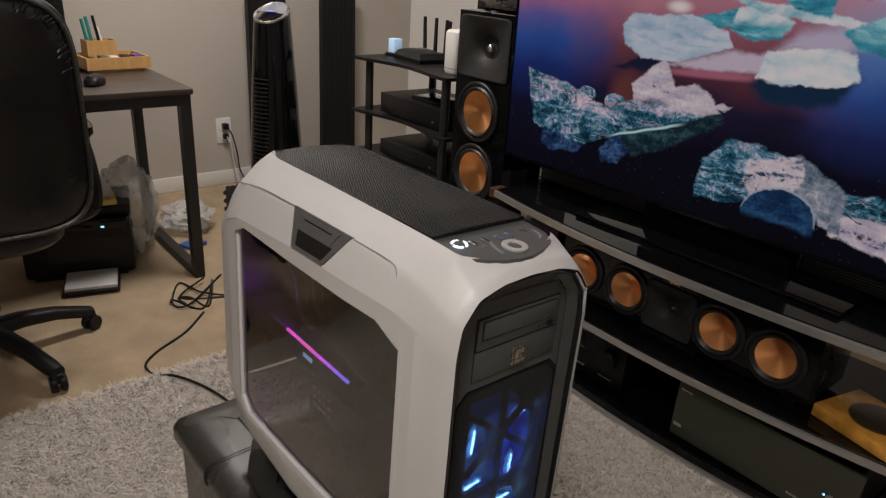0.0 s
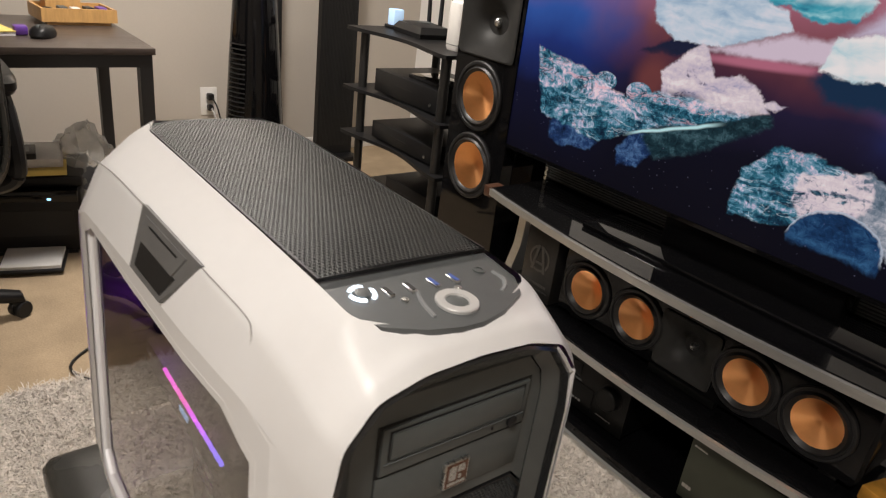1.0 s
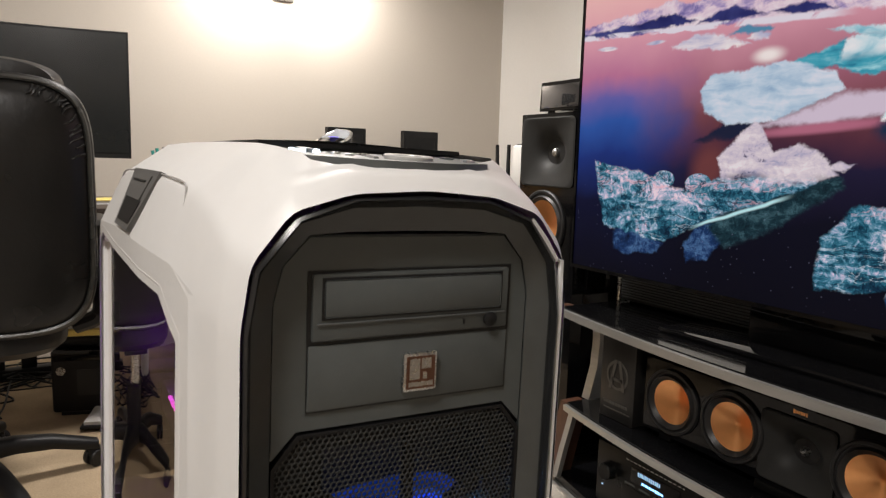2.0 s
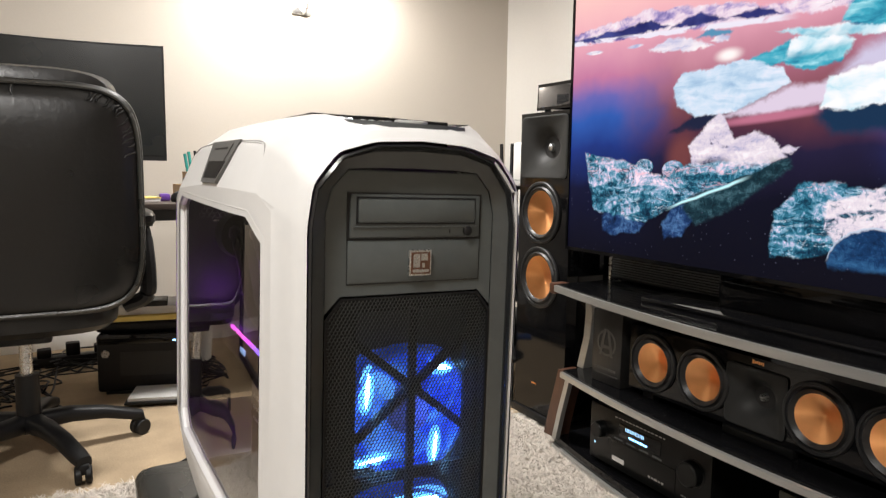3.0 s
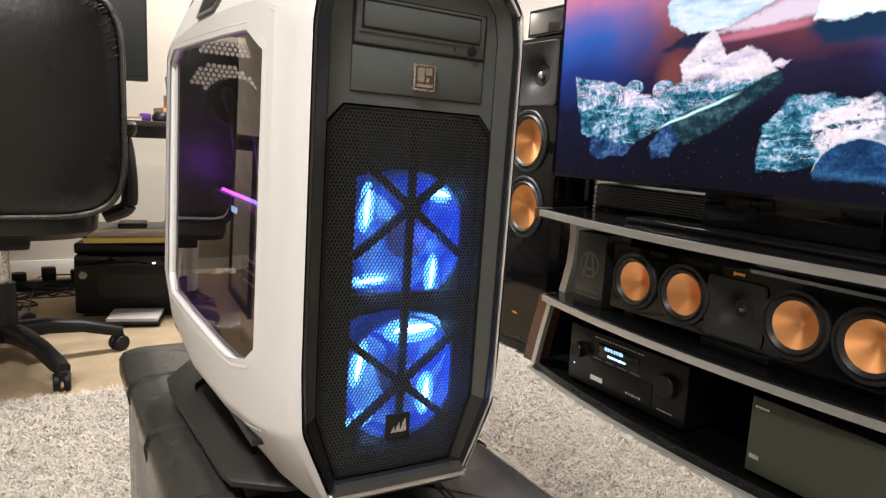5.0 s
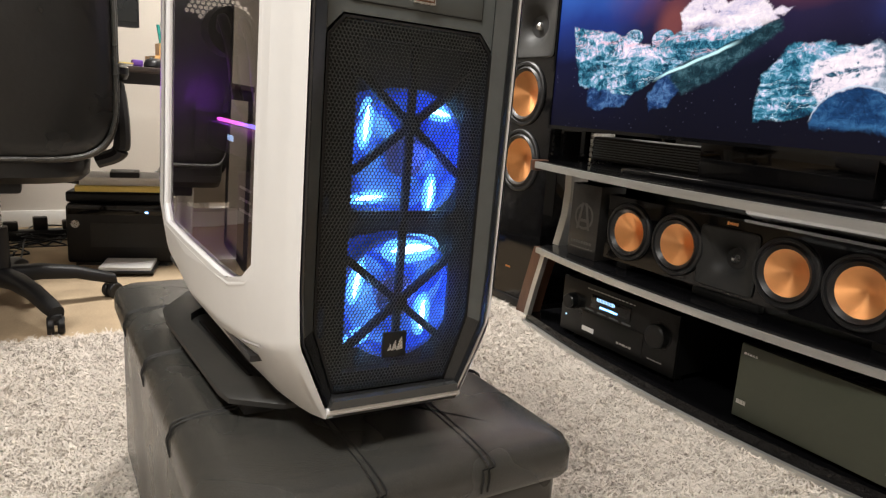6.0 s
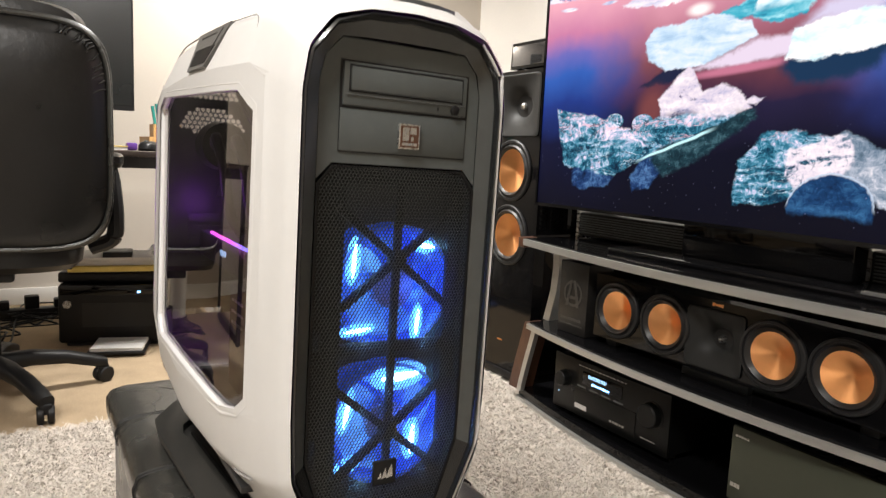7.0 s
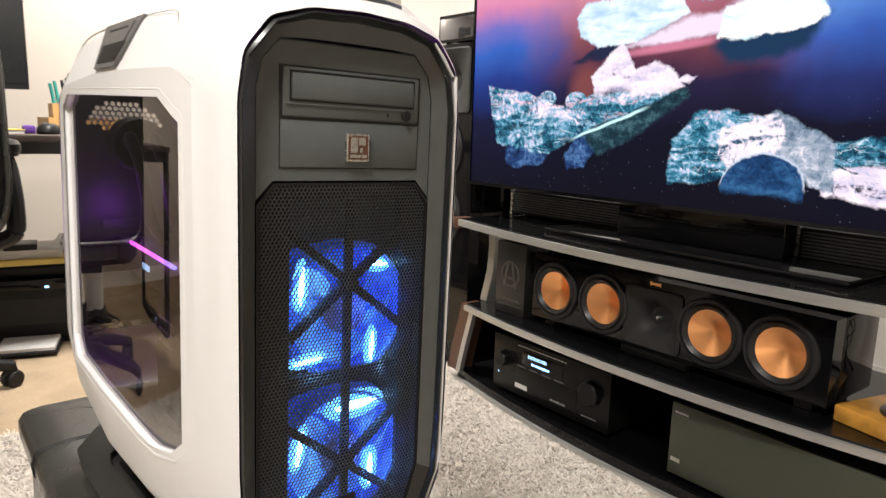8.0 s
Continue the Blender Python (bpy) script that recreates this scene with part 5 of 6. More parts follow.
def horn_tweeter(mount, x, y, z, hw, hh):
    loops = []
    for f, d, p in ((1.0, 0.004, 14), (0.96, 0.006, 12), (0.91, 0.004, 10), (0.68, -0.005, 2.8), (0.52, -0.015, 2.2), (0.40, -0.028, 2), (0.34, -0.037, 2)):
        loops.append([(px, y - d, pz) for px, pz in super_loop(x, z, hw * f, hh * f, p, 48)])
    horn = part("horn", rings(bmesh.new(), loops, True, False, False), HORN, mount, "black rubber horn")
    part("throat", cyl(bmesh.new(), (x, y + 0.0365, z), (x, y + 0.0385, z), 0.42 * min(hw, hh)), THREAD, horn)
    part("phase_plug", lathe(bmesh.new(), (x, y + 0.0365, z), (0, -1, 0), [(0.13 * hh, 0.0), (0.11 * hh, 0.010), (0.05 * hh, 0.016), (0.0, 0.017)], 20), CHROME, horn)
    return horn


def tower_speaker():
    o = thing("tower_speaker", (-1.385, 1.19, 0.022), "tall glossy black floor loudspeaker with two copper woofers", "loudspeaker")
    w, top = 0.150, 1.137
    part("cabinet", boxed(-w, w, 0.0451, 0.40, 0.03, top, b=0.004), GLOSS, o)
    baffle(o, -w + 0.001, w - 0.001, 0.031, top - 0.001, [round_hole(-0.012, z, 0.104) for z in (0.777, 0.540)] + [super_loop(-0.004, 1.012, 0.120, 0.098, 10, 40)])
    part("plinth", boxed(-w - 0.01, w + 0.01, -0.01, 0.41, 0, 0.03, b=0.004), BLACK, o)
    for z in (0.777, 0.540):
        woofer(o, -0.012, 0, z, 0.079, 0.113)
    horn_tweeter(o, -0.004, 0, 1.012, 0.136, 0.112)
    part("name_plate", boxed(-0.04, -0.012, -0.002, 0, 0.135, 0.141), COPPER, o)
    return o


tower_speaker()


def height_speaker():
    o = thing("height_speaker", (-1.345, 1.20, 1.160), "glossy black wedge loudspeaker lying on the tower loudspeaker", "loudspeaker")
    side = [(-0.004, 0.0, 0.0), (0.27, 0.0, 0.0), (0.27, 0.115, 0.075), (0.0, 0.092, 0.0)]
    part("cabinet", prism(bmesh.new(), side, lambda y, z, rise: (-0.105, y, z + 0.006), lambda y, z, rise: (0.11, y, z + rise + 0.006)), GLOSS, o)
    for x in (-0.085, 0.09):
        part("foot", cyl(bmesh.new(), (x, 0.03, 0), (x, 0.03, 0.006), 0.012), RUBBER, o)
    part("front_glass", boxed(-0.092, 0.097, -0.0075, -0.0035, 0.014, 0.086, b=0.001), mat("mirror_black_acrylic", (0.25, 0.25, 0.26), 0.08, metal=0.9), o)
    return o


height_speaker()

SX, SHALF = -0.40, 0.735


def bow(x, back=0.0):
    return 1.065 - 0.075 * (1 - ((x - SX) / SHALF) ** 2) + back


def shelf_board(z0, z1, half, depth, back, material, mount, name):
    xs = np.linspace(SX - half, SX + half, 33)
    loop = [(x, bow(x, back)) for x in xs] + [(SX + half, 1.065 + depth), (SX - half, 1.065 + depth)]
    bm = prism(bmesh.new(), loop, lambda x, y: (x, y, z0), lambda x, y: (x, y, z1))
    return part(name, bm, material, mount)


def shelf_lip(z0, z1, half, back, mount):
    xs = np.linspace(SX - half, SX + half, 33)
    loop = [(x, bow(x, back - 0.006)) for x in xs] + [(x, bow(x, back + 0.006)) for x in xs[::-1]]
    return part("front_lip", prism(bmesh.new(), loop, lambda x, y: (x, y, z0), lambda x, y: (x, y, z1)), SILVER, mount, "silver front lip")


def tv_stand():
    o = thing("tv_stand", (0, 0, 0), "three-tier black glass television stand with silver lips and walnut sides", "tv stand")
    top = shelf_board(0.566, 0.586, 0.735, 0.46, 0.004, GLOSS, o, "top_shelf")
    shelf_lip(0.563, 0.583, 0.735, -0.004, top)
    mid = shelf_board(0.290, 0.315, 0.680, 0.44, 0.006, GLOSS, o, "middle_shelf")
    shelf_lip(0.2945, 0.3105, 0.680, -0.002, mid)
    base = shelf_board(0.020, 0.062, 0.765, 0.46, 0.030, GLOSS, o, "base_shelf")
    shelf_lip(0.022, 0.036, 0.765, 0.024, base)
    part("back_panel", boxed(-1.02, 0.12, 1.46, 1.475, 0.05, 0.30), GLOSS, o)
    for s in (-1, 1):
        e = SX + s * 0.69
        out = [(e - s * 0.005, 0.300), (e + s * 0.012, 0.24), (e + s * 0.036, 0.16), (e + s * 0.062, 0.06)]
        for name, d0, d1, m, y0 in (("side_panel", 0.0, 0.052, WALNUT, (1.085, 1.150)), ("side_trim", -0.020, 0.0, SILVER, (1.078, 1.096)), ("rear_side_panel", -0.012, 0.040, WALNUT, (1.44, 1.50))):
            loop = [(x + s * d0, z) for x, z in out] + [(x + s * d1, z) for x, z in out[::-1]]
            part(name, prism(bmesh.new(), loop, lambda x, z: (x, y0[0], z), lambda x, z: (x, y0[1], z)), m, o)
        up_post = [(e + s * 0.008, 0.315), (e - s * 0.020, 0.42), (e - s * 0.026, 0.50), (e - s * 0.022, 0.556)]
        loop = up_post + [(x - s * 0.030, z) for x, z in up_post[::-1]]
        part("upper_post", prism(bmesh.new(), loop, lambda x, z: (x, 1.13, z), lambda x, z: (x, 1.20, z)), SILVER, o)
        tip = e + s * 0.045
        part("corner_cap", boxed(min(tip - 0.03, tip + 0.002), max(tip - 0.03, tip + 0.002), 1.058, 1.115, 0.553, 0.5875, b=0.004), WALNUT, o)
    return o


tv_stand()


def television():
    o = thing("television", (SX, 1.27, 0.587), "large flat television showing icebergs at sunset, switched on", "television")
    o.matrix_world = pose(0, 0, 0)
    o["anchor"] = "stand top"
    x0, x1, z0, z1 = -1.205, 0.425, 0.690, 1.625
    part("housing", boxed(x0 + 0.01, x1 - 0.01, 1.165, 1.215, z0 + 0.01, z1 - 0.01, b=0.01), BLACK, o)
    part("rim", rings(bmesh.new(), [[(x, 1.175, z) for x, z in ((x0, z0), (x1, z0), (x1, z1), (x0, z1))], [(x, 1.150, z) for x, z in ((x0, z0), (x1, z0), (x1, z1), (x0, z1))], [(x, 1.150, z) for x, z in ((x0 + 0.008, z0 + 0.010), (x1 - 0.008, z0 + 0.010), (x1 - 0.008, z1 - 0.008), (x0 + 0.008, z1 - 0.008))], [(x, 1.156, z) for x, z in ((x0 + 0.008, z0 + 0.010), (x1 - 0.008, z0 + 0.010), (x1 - 0.008, z1 - 0.008), (x0 + 0.008, z1 - 0.008))]], True, False, False), GLOSS, o)
    bm = bmesh.new()
    bm.faces.new([bm.verts.new(p) for p in ((x0 + 0.007, 1.155, z0 + 0.009), (x1 - 0.007, 1.155, z0 + 0.009), (x1 - 0.007, 1.155, z1 - 0.007), (x0 + 0.007, 1.155, z1 - 0.007))])
    part("screen", bm, PICTURE, o, "lit screen with icebergs on dark water")
    base = part("stand_base", boxed(-0.80, 0.02, 1.10, 1.36, 0.5865, 0.600, b=0.004), GLOSS, o)
    part("stand_neck", boxed(-0.62, -0.16, 1.20, 1.26, 0.60, 0.80, b=0.006), GLOSS, base)
    return o


television()


def sound_bar():
    o = thing("sound_bar", (SX - 0.27, 1.30, 0.5865), "long black sound bar with ribbed grille behind the television foot", "sound bar")
    for x0, x1 in ((-0.46, 0.06), (0.50, 0.98)):
        part("body", boxed(x0, x1, -0.01, 0.09, 0.006, 0.085, b=0.006), BLACK, o)
        for k in range(8):
            part("rib", boxed(x0 + 0.01, x1 - 0.01, -0.0135, -0.010, 0.016 + k * 0.008, 0.0195 + k * 0.008), GREY, o)
        part("end_cap", boxed(x0 - 0.012, x0, -0.012, 0.09, 0.0, 0.095, b=0.002), CHROME, o)
    return o


sound_bar()


def centre_speaker():
    o = thing("centre_speaker", (SX, 1.085, 0.3155), "wide glossy black centre loudspeaker with four copper woofers on the shelf", "loudspeaker")
    part("cabinet", boxed(-0.415, 0.415, 0.0451, 0.22, 0.022, 0.207, b=0.006), GLOSS, o)
    baffle(o, -0.414, 0.414, 0.023, 0.206, [round_hole(x, 0.113, 0.074) for x in (-0.325, -0.156, 0.150, 0.313)] + [super_loop(-0.004, 0.108, 0.072, 0.066, 10, 40)])
    for x in (-0.36, 0.36):
        part("foot", boxed(x - 0.02, x + 0.02, 0.02, 0.20, 0, 0.022, b=0.004), RUBBER, o)
    part("front_foot", boxed(-0.09, 0.10, -0.003, 0.02, 0.002, 0.022, b=0.003), SETBLACK, o)
    for x in (-0.325, -0.156, 0.150, 0.313):
        woofer(o, x, 0, 0.113, 0.0535, 0.081)
    horn_tweeter(o, -0.004, 0, 0.108, 0.082, 0.076)
    bm = bmesh.new()
    bars(bm, -0.018, 0.02, 0, 0.196, (0.009, 0.006, 0.006, 0.007, 0.006, 0.008), (0.005, 0.003, 0.004, 0.004, 0.004, 0.003), 0.0014)
    part("name_plate", bm, COPPER, o, "copper maker's plate")
    return o


centre_speaker()


def receiver():
    o = thing("av_receiver", (-0.735, 1.085, 0.0625), "black audio receiver with blue display on the stand's base", "receiver")
    part("body", boxed(-0.225, 0.225, 0.004, 0.36, 0.015, 0.183, b=0.004), SETBLACK, o)
    part("front_plate", boxed(-0.228, 0.228, -0.006, 0.004, 0.013, 0.186, b=0.003), SETBLACK, o)
    for x in (-0.19, 0.19):
        part("foot", cyl(bmesh.new(), (x, 0.05, 0), (x, 0.05, 0.015), 0.02), RUBBER, o)
    for x, r in ((-0.175, 0.024), (0.170, 0.034)):
        knob = part("knob", lathe(bmesh.new(), (x, -0.006, 0.115), (0, -1, 0), [(r * 1.1, 0.0), (r * 1.1, 0.002), (r, 0.003), (r * 0.96, 0.024), (r * 0.85, 0.027), (0, 0.027)], 36), SETBLACK, o)
    disp = part("display", boxed(-0.10, 0.06, -0.0085, -0.006, 0.118, 0.158, b=0.001), GLOSS, o)
    bm = bmesh.new()
    bars(bm, -0.075, 0.0, -0.0085, 0.146, (0.010, 0.011, 0.009) * 4, (0.003, 0.002, 0.004, 0.002) * 3, 0.0036)
    part("lit_digits", bm, LEDPALE, disp, "pale blue lit digits")
    bm = bmesh.new()
    bars(bm, -0.06, 0.05, -0.0085, 0.126, (0.006, 0.005, 0.006, 0.005, 0.007, 0.006, 0.005), (0.008, 0.010, 0.005, 0.009, 0.008, 0.004, 0.008), 0.003)
    part("lit_text", bm, LEDBLUE, disp)
    part("door_flap", boxed(-0.13, 0.115, -0.0085, -0.006, 0.030, 0.100, b=0.001), SETBLACK, o)
    part("sticker", boxed(-0.125, -0.075, -0.0095, -0.0085, 0.038, 0.052), PAPER, o, "small white sticker")
    bm = bmesh.new()
    bars(bm, 0.02, 0.11, -0.0085, 0.045, (0.006, 0.005, 0.006, 0.005, 0.006), (0.008, 0.006, 0.012, 0.006, 0.008), 0.004)
    part("lettering", bm, SILVER, o)
    bm = bmesh.new()
    bars(bm, -0.12, 0.10, -0.0062, 0.170, (0.003,) * 14, (0.009, 0.006, 0.010, 0.008) * 4, 0.006)
    part("lettering", bm, SILVER, o)
    bm = bmesh.new()
    bars(bm, 0.135, 0.2, -0.0062, 0.04, (0.003,) * 5, (0.009, 0.006, 0.010, 0.008, 0.006), 0.003)
    part("lettering", bm, SILVER, o)
    part("standby_light", boxed(-0.205, -0.201, -0.0075, -0.006, 0.062, 0.066), LEDPALE, o)
    for k in range(4):
        part("button", boxed(-0.12 + k * 0.05, -0.085 + k * 0.05, -0.009, -0.006, 0.105, 0.110, b=0.001), DARKGREY, o)
    return o


receiver()


def power_amplifier():
    o = thing("power_amplifier", (-0.06, 1.055, 0.0625), "wide olive grey power amplifier with a lit power button", "amplifier")
    part("body", boxed(-0.235, 0.245, 0.006, 0.36, 0.014, 0.188, b=0.003), BLACK, o)
    part("front_plate", boxed(-0.245, 0.255, -0.006, 0.006, 0.012, 0.190, b=0.003), OLIVEPANEL, o)
    for x in (-0.2, 0.2):
        part("foot", cyl(bmesh.new(), (x, 0.04, 0), (x, 0.04, 0.014), 0.02), RUBBER, o)
    bm = bmesh.new()
    bars(bm, -0.235, -0.19, -0.006, 0.168, (0.005,) * 5, (0.006, 0.004, 0.006, 0.005, 0.005), 0.002)
    part("lettering", bm, CHROME, o)
    bm = bmesh.new()
    bars(bm, -0.237, -0.2, -0.006, 0.050, (0.010,) * 3, (0.008, 0.008, 0.006), 0.001)
    part("lettering", bm, CHROME, o)
    bm = bmesh.new()
    bars(bm, 0.10, 0.2, -0.006, 0.040, (0.006,) * 6, (0.008, 0.006, 0.010, 0.006, 0.008, 0.008), 0.002)
    part("lettering", bm, CHROME, o)
    part("power_button", lathe(bmesh.new(), (0.20, -0.006, 0.09), (0, -1, 0), [(0.011, 0), (0.011, 0.004), (0.008, 0.005), (0, 0.005)], 24), CHROME, o)
    part("power_light", lathe(bmesh.new(), (0.183, -0.006, 0.093), (0, -1, 0), [(0.003, 0), (0.003, 0.002), (0, 0.003)], 12), LEDBLUE, o)
    for k in range(12):
        part("vent_slot", boxed(-0.18 + k * 0.03, -0.16 + k * 0.03, 0.02, 0.30, 0.188, 0.190), THREAD, o)
    return o


power_amplifier()


def disc_set_box():
    o = thing("disc_box", (-0.912, 1.085, 0.3155), "upright black boxed disc set with a round emblem", "box")
    part("carton", boxed(-0.062, 0.062, 0, 0.10, 0, 0.222, b=0.002), mat("dark_printed_card", (0.018, 0.017, 0.016), 0.35, vary=0.4), o)
    emblem = mat("dull_silver_print", (0.09, 0.09, 0.085), 0.4, metal=0.4)
    part("emblem_ring", lathe(bmesh.new(), (0.0, -0.0005, 0.125), (0, -1, 0), [(0.040, 0), (0.040, 0.001), (0.033, 0.001), (0.033, 0)], 36), emblem, o)
    bm = bmesh.new()
    for dx in (-1, 1):
        prism(bm, [(0.0 + dx * 0.002, 0.166), (0.0 + dx * 0.012, 0.166), (dx * 0.030, 0.085), (dx * 0.019, 0.085)], lambda x, z: (x, -0.0022, z), lambda x, z: (x, -0.001, z))
    box(bm, -0.018, 0.02, -0.0022, -0.001, 0.108, 0.117)
    part("emblem_bars", bm, emblem, o)
    bm = bmesh.new()
    bars(bm, -0.048, 0.05, -0.0005, 0.045, (0.008,) * 8, (0.008, 0.01, 0.008, 0.009, 0.01, 0.008, 0.01, 0.009), 0.0025)
    bars(bm, -0.048, 0.05, -0.0005, 0.028, (0.004,) * 8, (0.01, 0.012, 0.008, 0.011, 0.01, 0.01, 0.01, 0.009), 0.0025)
    part("title_bars", bm, emblem, o)
    return o


disc_set_box()


def record_box():
    o = thing("wooden_box", (0.150, 1.15, 0.3155), "flat varnished orange wooden box with a dark round lid", "box", turn=-14)
    part("tray", boxed(-0.11, 0.11, -0.08, 0.10, 0, 0.035, b=0.004), ORANGEINK, o)
    part("lid", lathe(bmesh.new(), (0, 0.01, 0.035), (0, 0, 1), [(0.065, 0.0), (0.065, 0.004), (0.055, 0.007), (0, 0.007)], 36), mat("dark_smoked_lid", (0.05, 0.035, 0.02), 0.3), o)
    return o


record_box()


def stand_cables():
    gen = random.Random(9)
    for k in range(4):
        o = thing("speaker_cable", (0.15, 1.40, 0.3155), "black speaker cable hanging behind the shelf", "cable", "cables behind the stand")
        pts = [(gen.uniform(-0.05, 0.1), 0, 0.003), (gen.uniform(-0.02, 0.15), -0.05, 0.05 + 0.03 * k), (0.05 + gen.uniform(-0.05, 0.1), -0.02, 0.14), (gen.uniform(0.0, 0.2), 0.02, 0.21)]
        part("cord", tube(bmesh.new(), pts, 0.004, 6), RUBBER, o)


stand_cables()


def subwoofer():
    o = thing("subwoofer", (-1.02, 1.72, 0.0), "large glossy black subwoofer cabinet behind the stand", "subwoofer")
    part("cabinet", boxed(-0.22, 0.04, -0.2, 0.24, 0.03, 0.70, b=0.006), GLOSS, o)
    for x in (-0.18, 0.0):
        for y in (-0.16, 0.2):
            part("foot", cyl(bmesh.new(), (x, y, 0), (x, y, 0.03), 0.02), RUBBER, o)
    return o


subwoofer()


# ---- the equipment rack in the corner ----
def media_rack():
    o = thing("equipment_rack", (-1.95, 1.44, 0), "black steel equipment rack with wavy glass shelves", "rack")
    def shelf(z, half, name="shelf"):
        xs = np.linspace(-half, half, 25)
        front = [(x, -0.24 + 0.045 * math.cos(math.pi * x / half) ** 2 * (1 if abs(x) < half * 0.5 else 1) * 0 + 0.05 * (0.5 + 0.5 * math.cos(math.pi * x / half))) for x in xs]
        loop = front + [(half, 0.22), (-half, 0.22)]
        part(name, prism(bmesh.new(), loop, lambda x, y: (x, y, z - 0.014), lambda x, y: (x, y, z)), BLACK, o)
    for z, half in ((0.89, 0.345), (0.645, 0.352), (0.447, 0.358), (0.20, 0.36)):
        shelf(z, half)
    for x, y in ((-0.29, -0.18), (0.30, -0.20), (-0.26, 0.18), (0.10, 0.19), (0.30, 0.19)):
        part("post", cyl(bmesh.new(), (x, y, 0.0), (x, y, 0.885), 0.019, n=16), BLACKSTEEL, o)
    return o


media_rack()


def rack_player(x, y, z, w, d, h, label):
    o = thing("disc_player", (x, y, z), label, "disc player")
    part("body", boxed(-w / 2, w / 2, 0, d, 0.008, h, b=0.003), BLACK, o)
    part("front_plate", boxed(-w / 2, w / 2, -0.006, 0, 0.006, h, b=0.002), BLACK, o)
    part("tray_line", boxed(-w * 0.15, w * 0.12, -0.0075, -0.006, h * 0.55, h * 0.60), THREAD, o)
    for s in (-1, 1):
        part("foot", boxed(s * w * 0.4 - 0.015, s * w * 0.4 + 0.015, 0.02, 0.05, 0, 0.008), RUBBER, o)
    part("button", cyl(bmesh.new(), (w * 0.40, -0.006, h * 0.35), (w * 0.40, -0.010, h * 0.35), 0.006), CHROME, o)
    return o


rack_player(-1.93, 1.27, 0.6455, 0.44, 0.30, 0.095, "black disc player on the rack shelf")
rack_player(-1.93, 1.27, 0.4475, 0.43, 0.30, 0.075, "black cable box on the rack shelf")
rack_player(-1.90, 1.30, 0.2005, 0.30, 0.28, 0.10, "black power conditioner on the lowest rack shelf")


def glass_drive():
    o = thing("media_case", (-1.86, 1.36, 0.741), "flat clear topped media case lying on the disc player", "case")
    part("tray", boxed(-0.10, 0.09, -0.06, 0.08, 0, 0.014, b=0.003), BLACK, o)
    part("lid", boxed(-0.095, 0.085, -0.055, 0.075, 0.014, 0.017, b=0.001), CLEARPANE, o)
    return o


glass_drive()


def router():
    o = thing("wifi_router", (-2.06, 1.42, 0.8905), "black wireless router with four upright antennas on the rack", "router")
    base = [(-0.11, -0.07), (0.11, -0.09), (0.12, 0.06), (-0.09, 0.09)]
    part("body", rings(bmesh.new(), [[(x, y, 0.0) for x, y in base], [(x * 1.04, y * 1.04, 0.018) for x, y in base], [(x * 0.85, y * 0.85, 0.042) for x, y in base], [(x * 0.5, y * 0.5, 0.050) for x, y in base]]), BLACK, o)
    part("top_plate", boxed(-0.03, 0.03, -0.02, 0.03, 0.048, 0.053, b=0.002), DARKGREY, o)
    for x, y, lean in ((-0.085, 0.09, -0.01), (-0.02, 0.10, 0.0), (0.07, 0.085, 0.006), (0.125, 0.05, 0.014)):
        bm = bmesh.new()
        rings(bm, [[(x + lean * f + a * (1 - 0.3 * f), y + b, 0.02 + 0.165 * f) for a, b in ((-0.009, -0.005), (0.009, -0.005), (0.009, 0.005), (-0.009, 0.005))] for f in (0, 0.25, 1.0)])
        part("antenna", bm, BLACK, o)
    return o


router()


def glass_cube():
    o = thing("glass_cube", (-2.235, 1.40, 0.8905), "small glowing glass cube ornament on a black lamp base", "ornament")
    part("lamp_base", boxed(-0.034, 0.034, -0.034, 0.034, 0, 0.014, b=0.003), BLACK, o)
    part("cube", boxed(-0.024, 0.024, -0.024, 0.024, 0.014, 0.078, b=0.003), glow("lit_glass_block", (0.42, 0.62, 0.85), 0.9), o)
    return o


glass_cube()


def white_speaker():
    o = thing("white_canister", (-1.71, 1.34, 0.8905), "white rounded plastic canister speaker on the rack", "speaker")
    loops = [[(x, y, z) for x, y in super_loop(0, 0, 0.045 * f, 0.045 * f, 3.5, 36)] for f, z in ((0.9, 0.0), (1.0, 0.012), (1.0, 0.15), (0.96, 0.165), (0.8, 0.172))]
    part("body", rings(bmesh.new(), loops), TRIMPAINT, o)
    part("grille_band", rings(bmesh.new(), [[(x, y, z) for x, y in super_loop(0, 0, 0.0456, 0.0456, 3.5, 36)] for z in (0.02, 0.022)], True, False, False), GREY, o)
    return o


white_speaker()


def panel_speaker(y, label):
    o = thing("panel_speaker", (-3.20, y, 0), label, "loudspeaker", "slim dark panels against the wall")
    part("panel", rings(bmesh.new(), [[(-0.02, -0.118, 0.03), (-0.02, 0.118, 0.03), (0.02, 0.118, 0.03), (0.02, -0.118, 0.03)], [(-0.02, -0.112, 1.165), (-0.02, 0.112, 1.165), (0.02, 0.112, 1.165), (0.02, -0.112, 1.165)]]), BLACK, o)
    for k in range(22):
        part("slat", boxed(0.02, 0.0225, -0.100 + k * 0.009, -0.096 + k * 0.009, 0.08, 1.13), THREAD, o)
    part("foot", boxed(-0.10, 0.11, -0.125, 0.125, 0, 0.03, b=0.006), BLACK, o)
    return o


panel_speaker(1.205, "tall slim dark panel loudspeaker against the beige wall")
panel_speaker(1.665, "tall slim dark panel loudspeaker beside the rack")


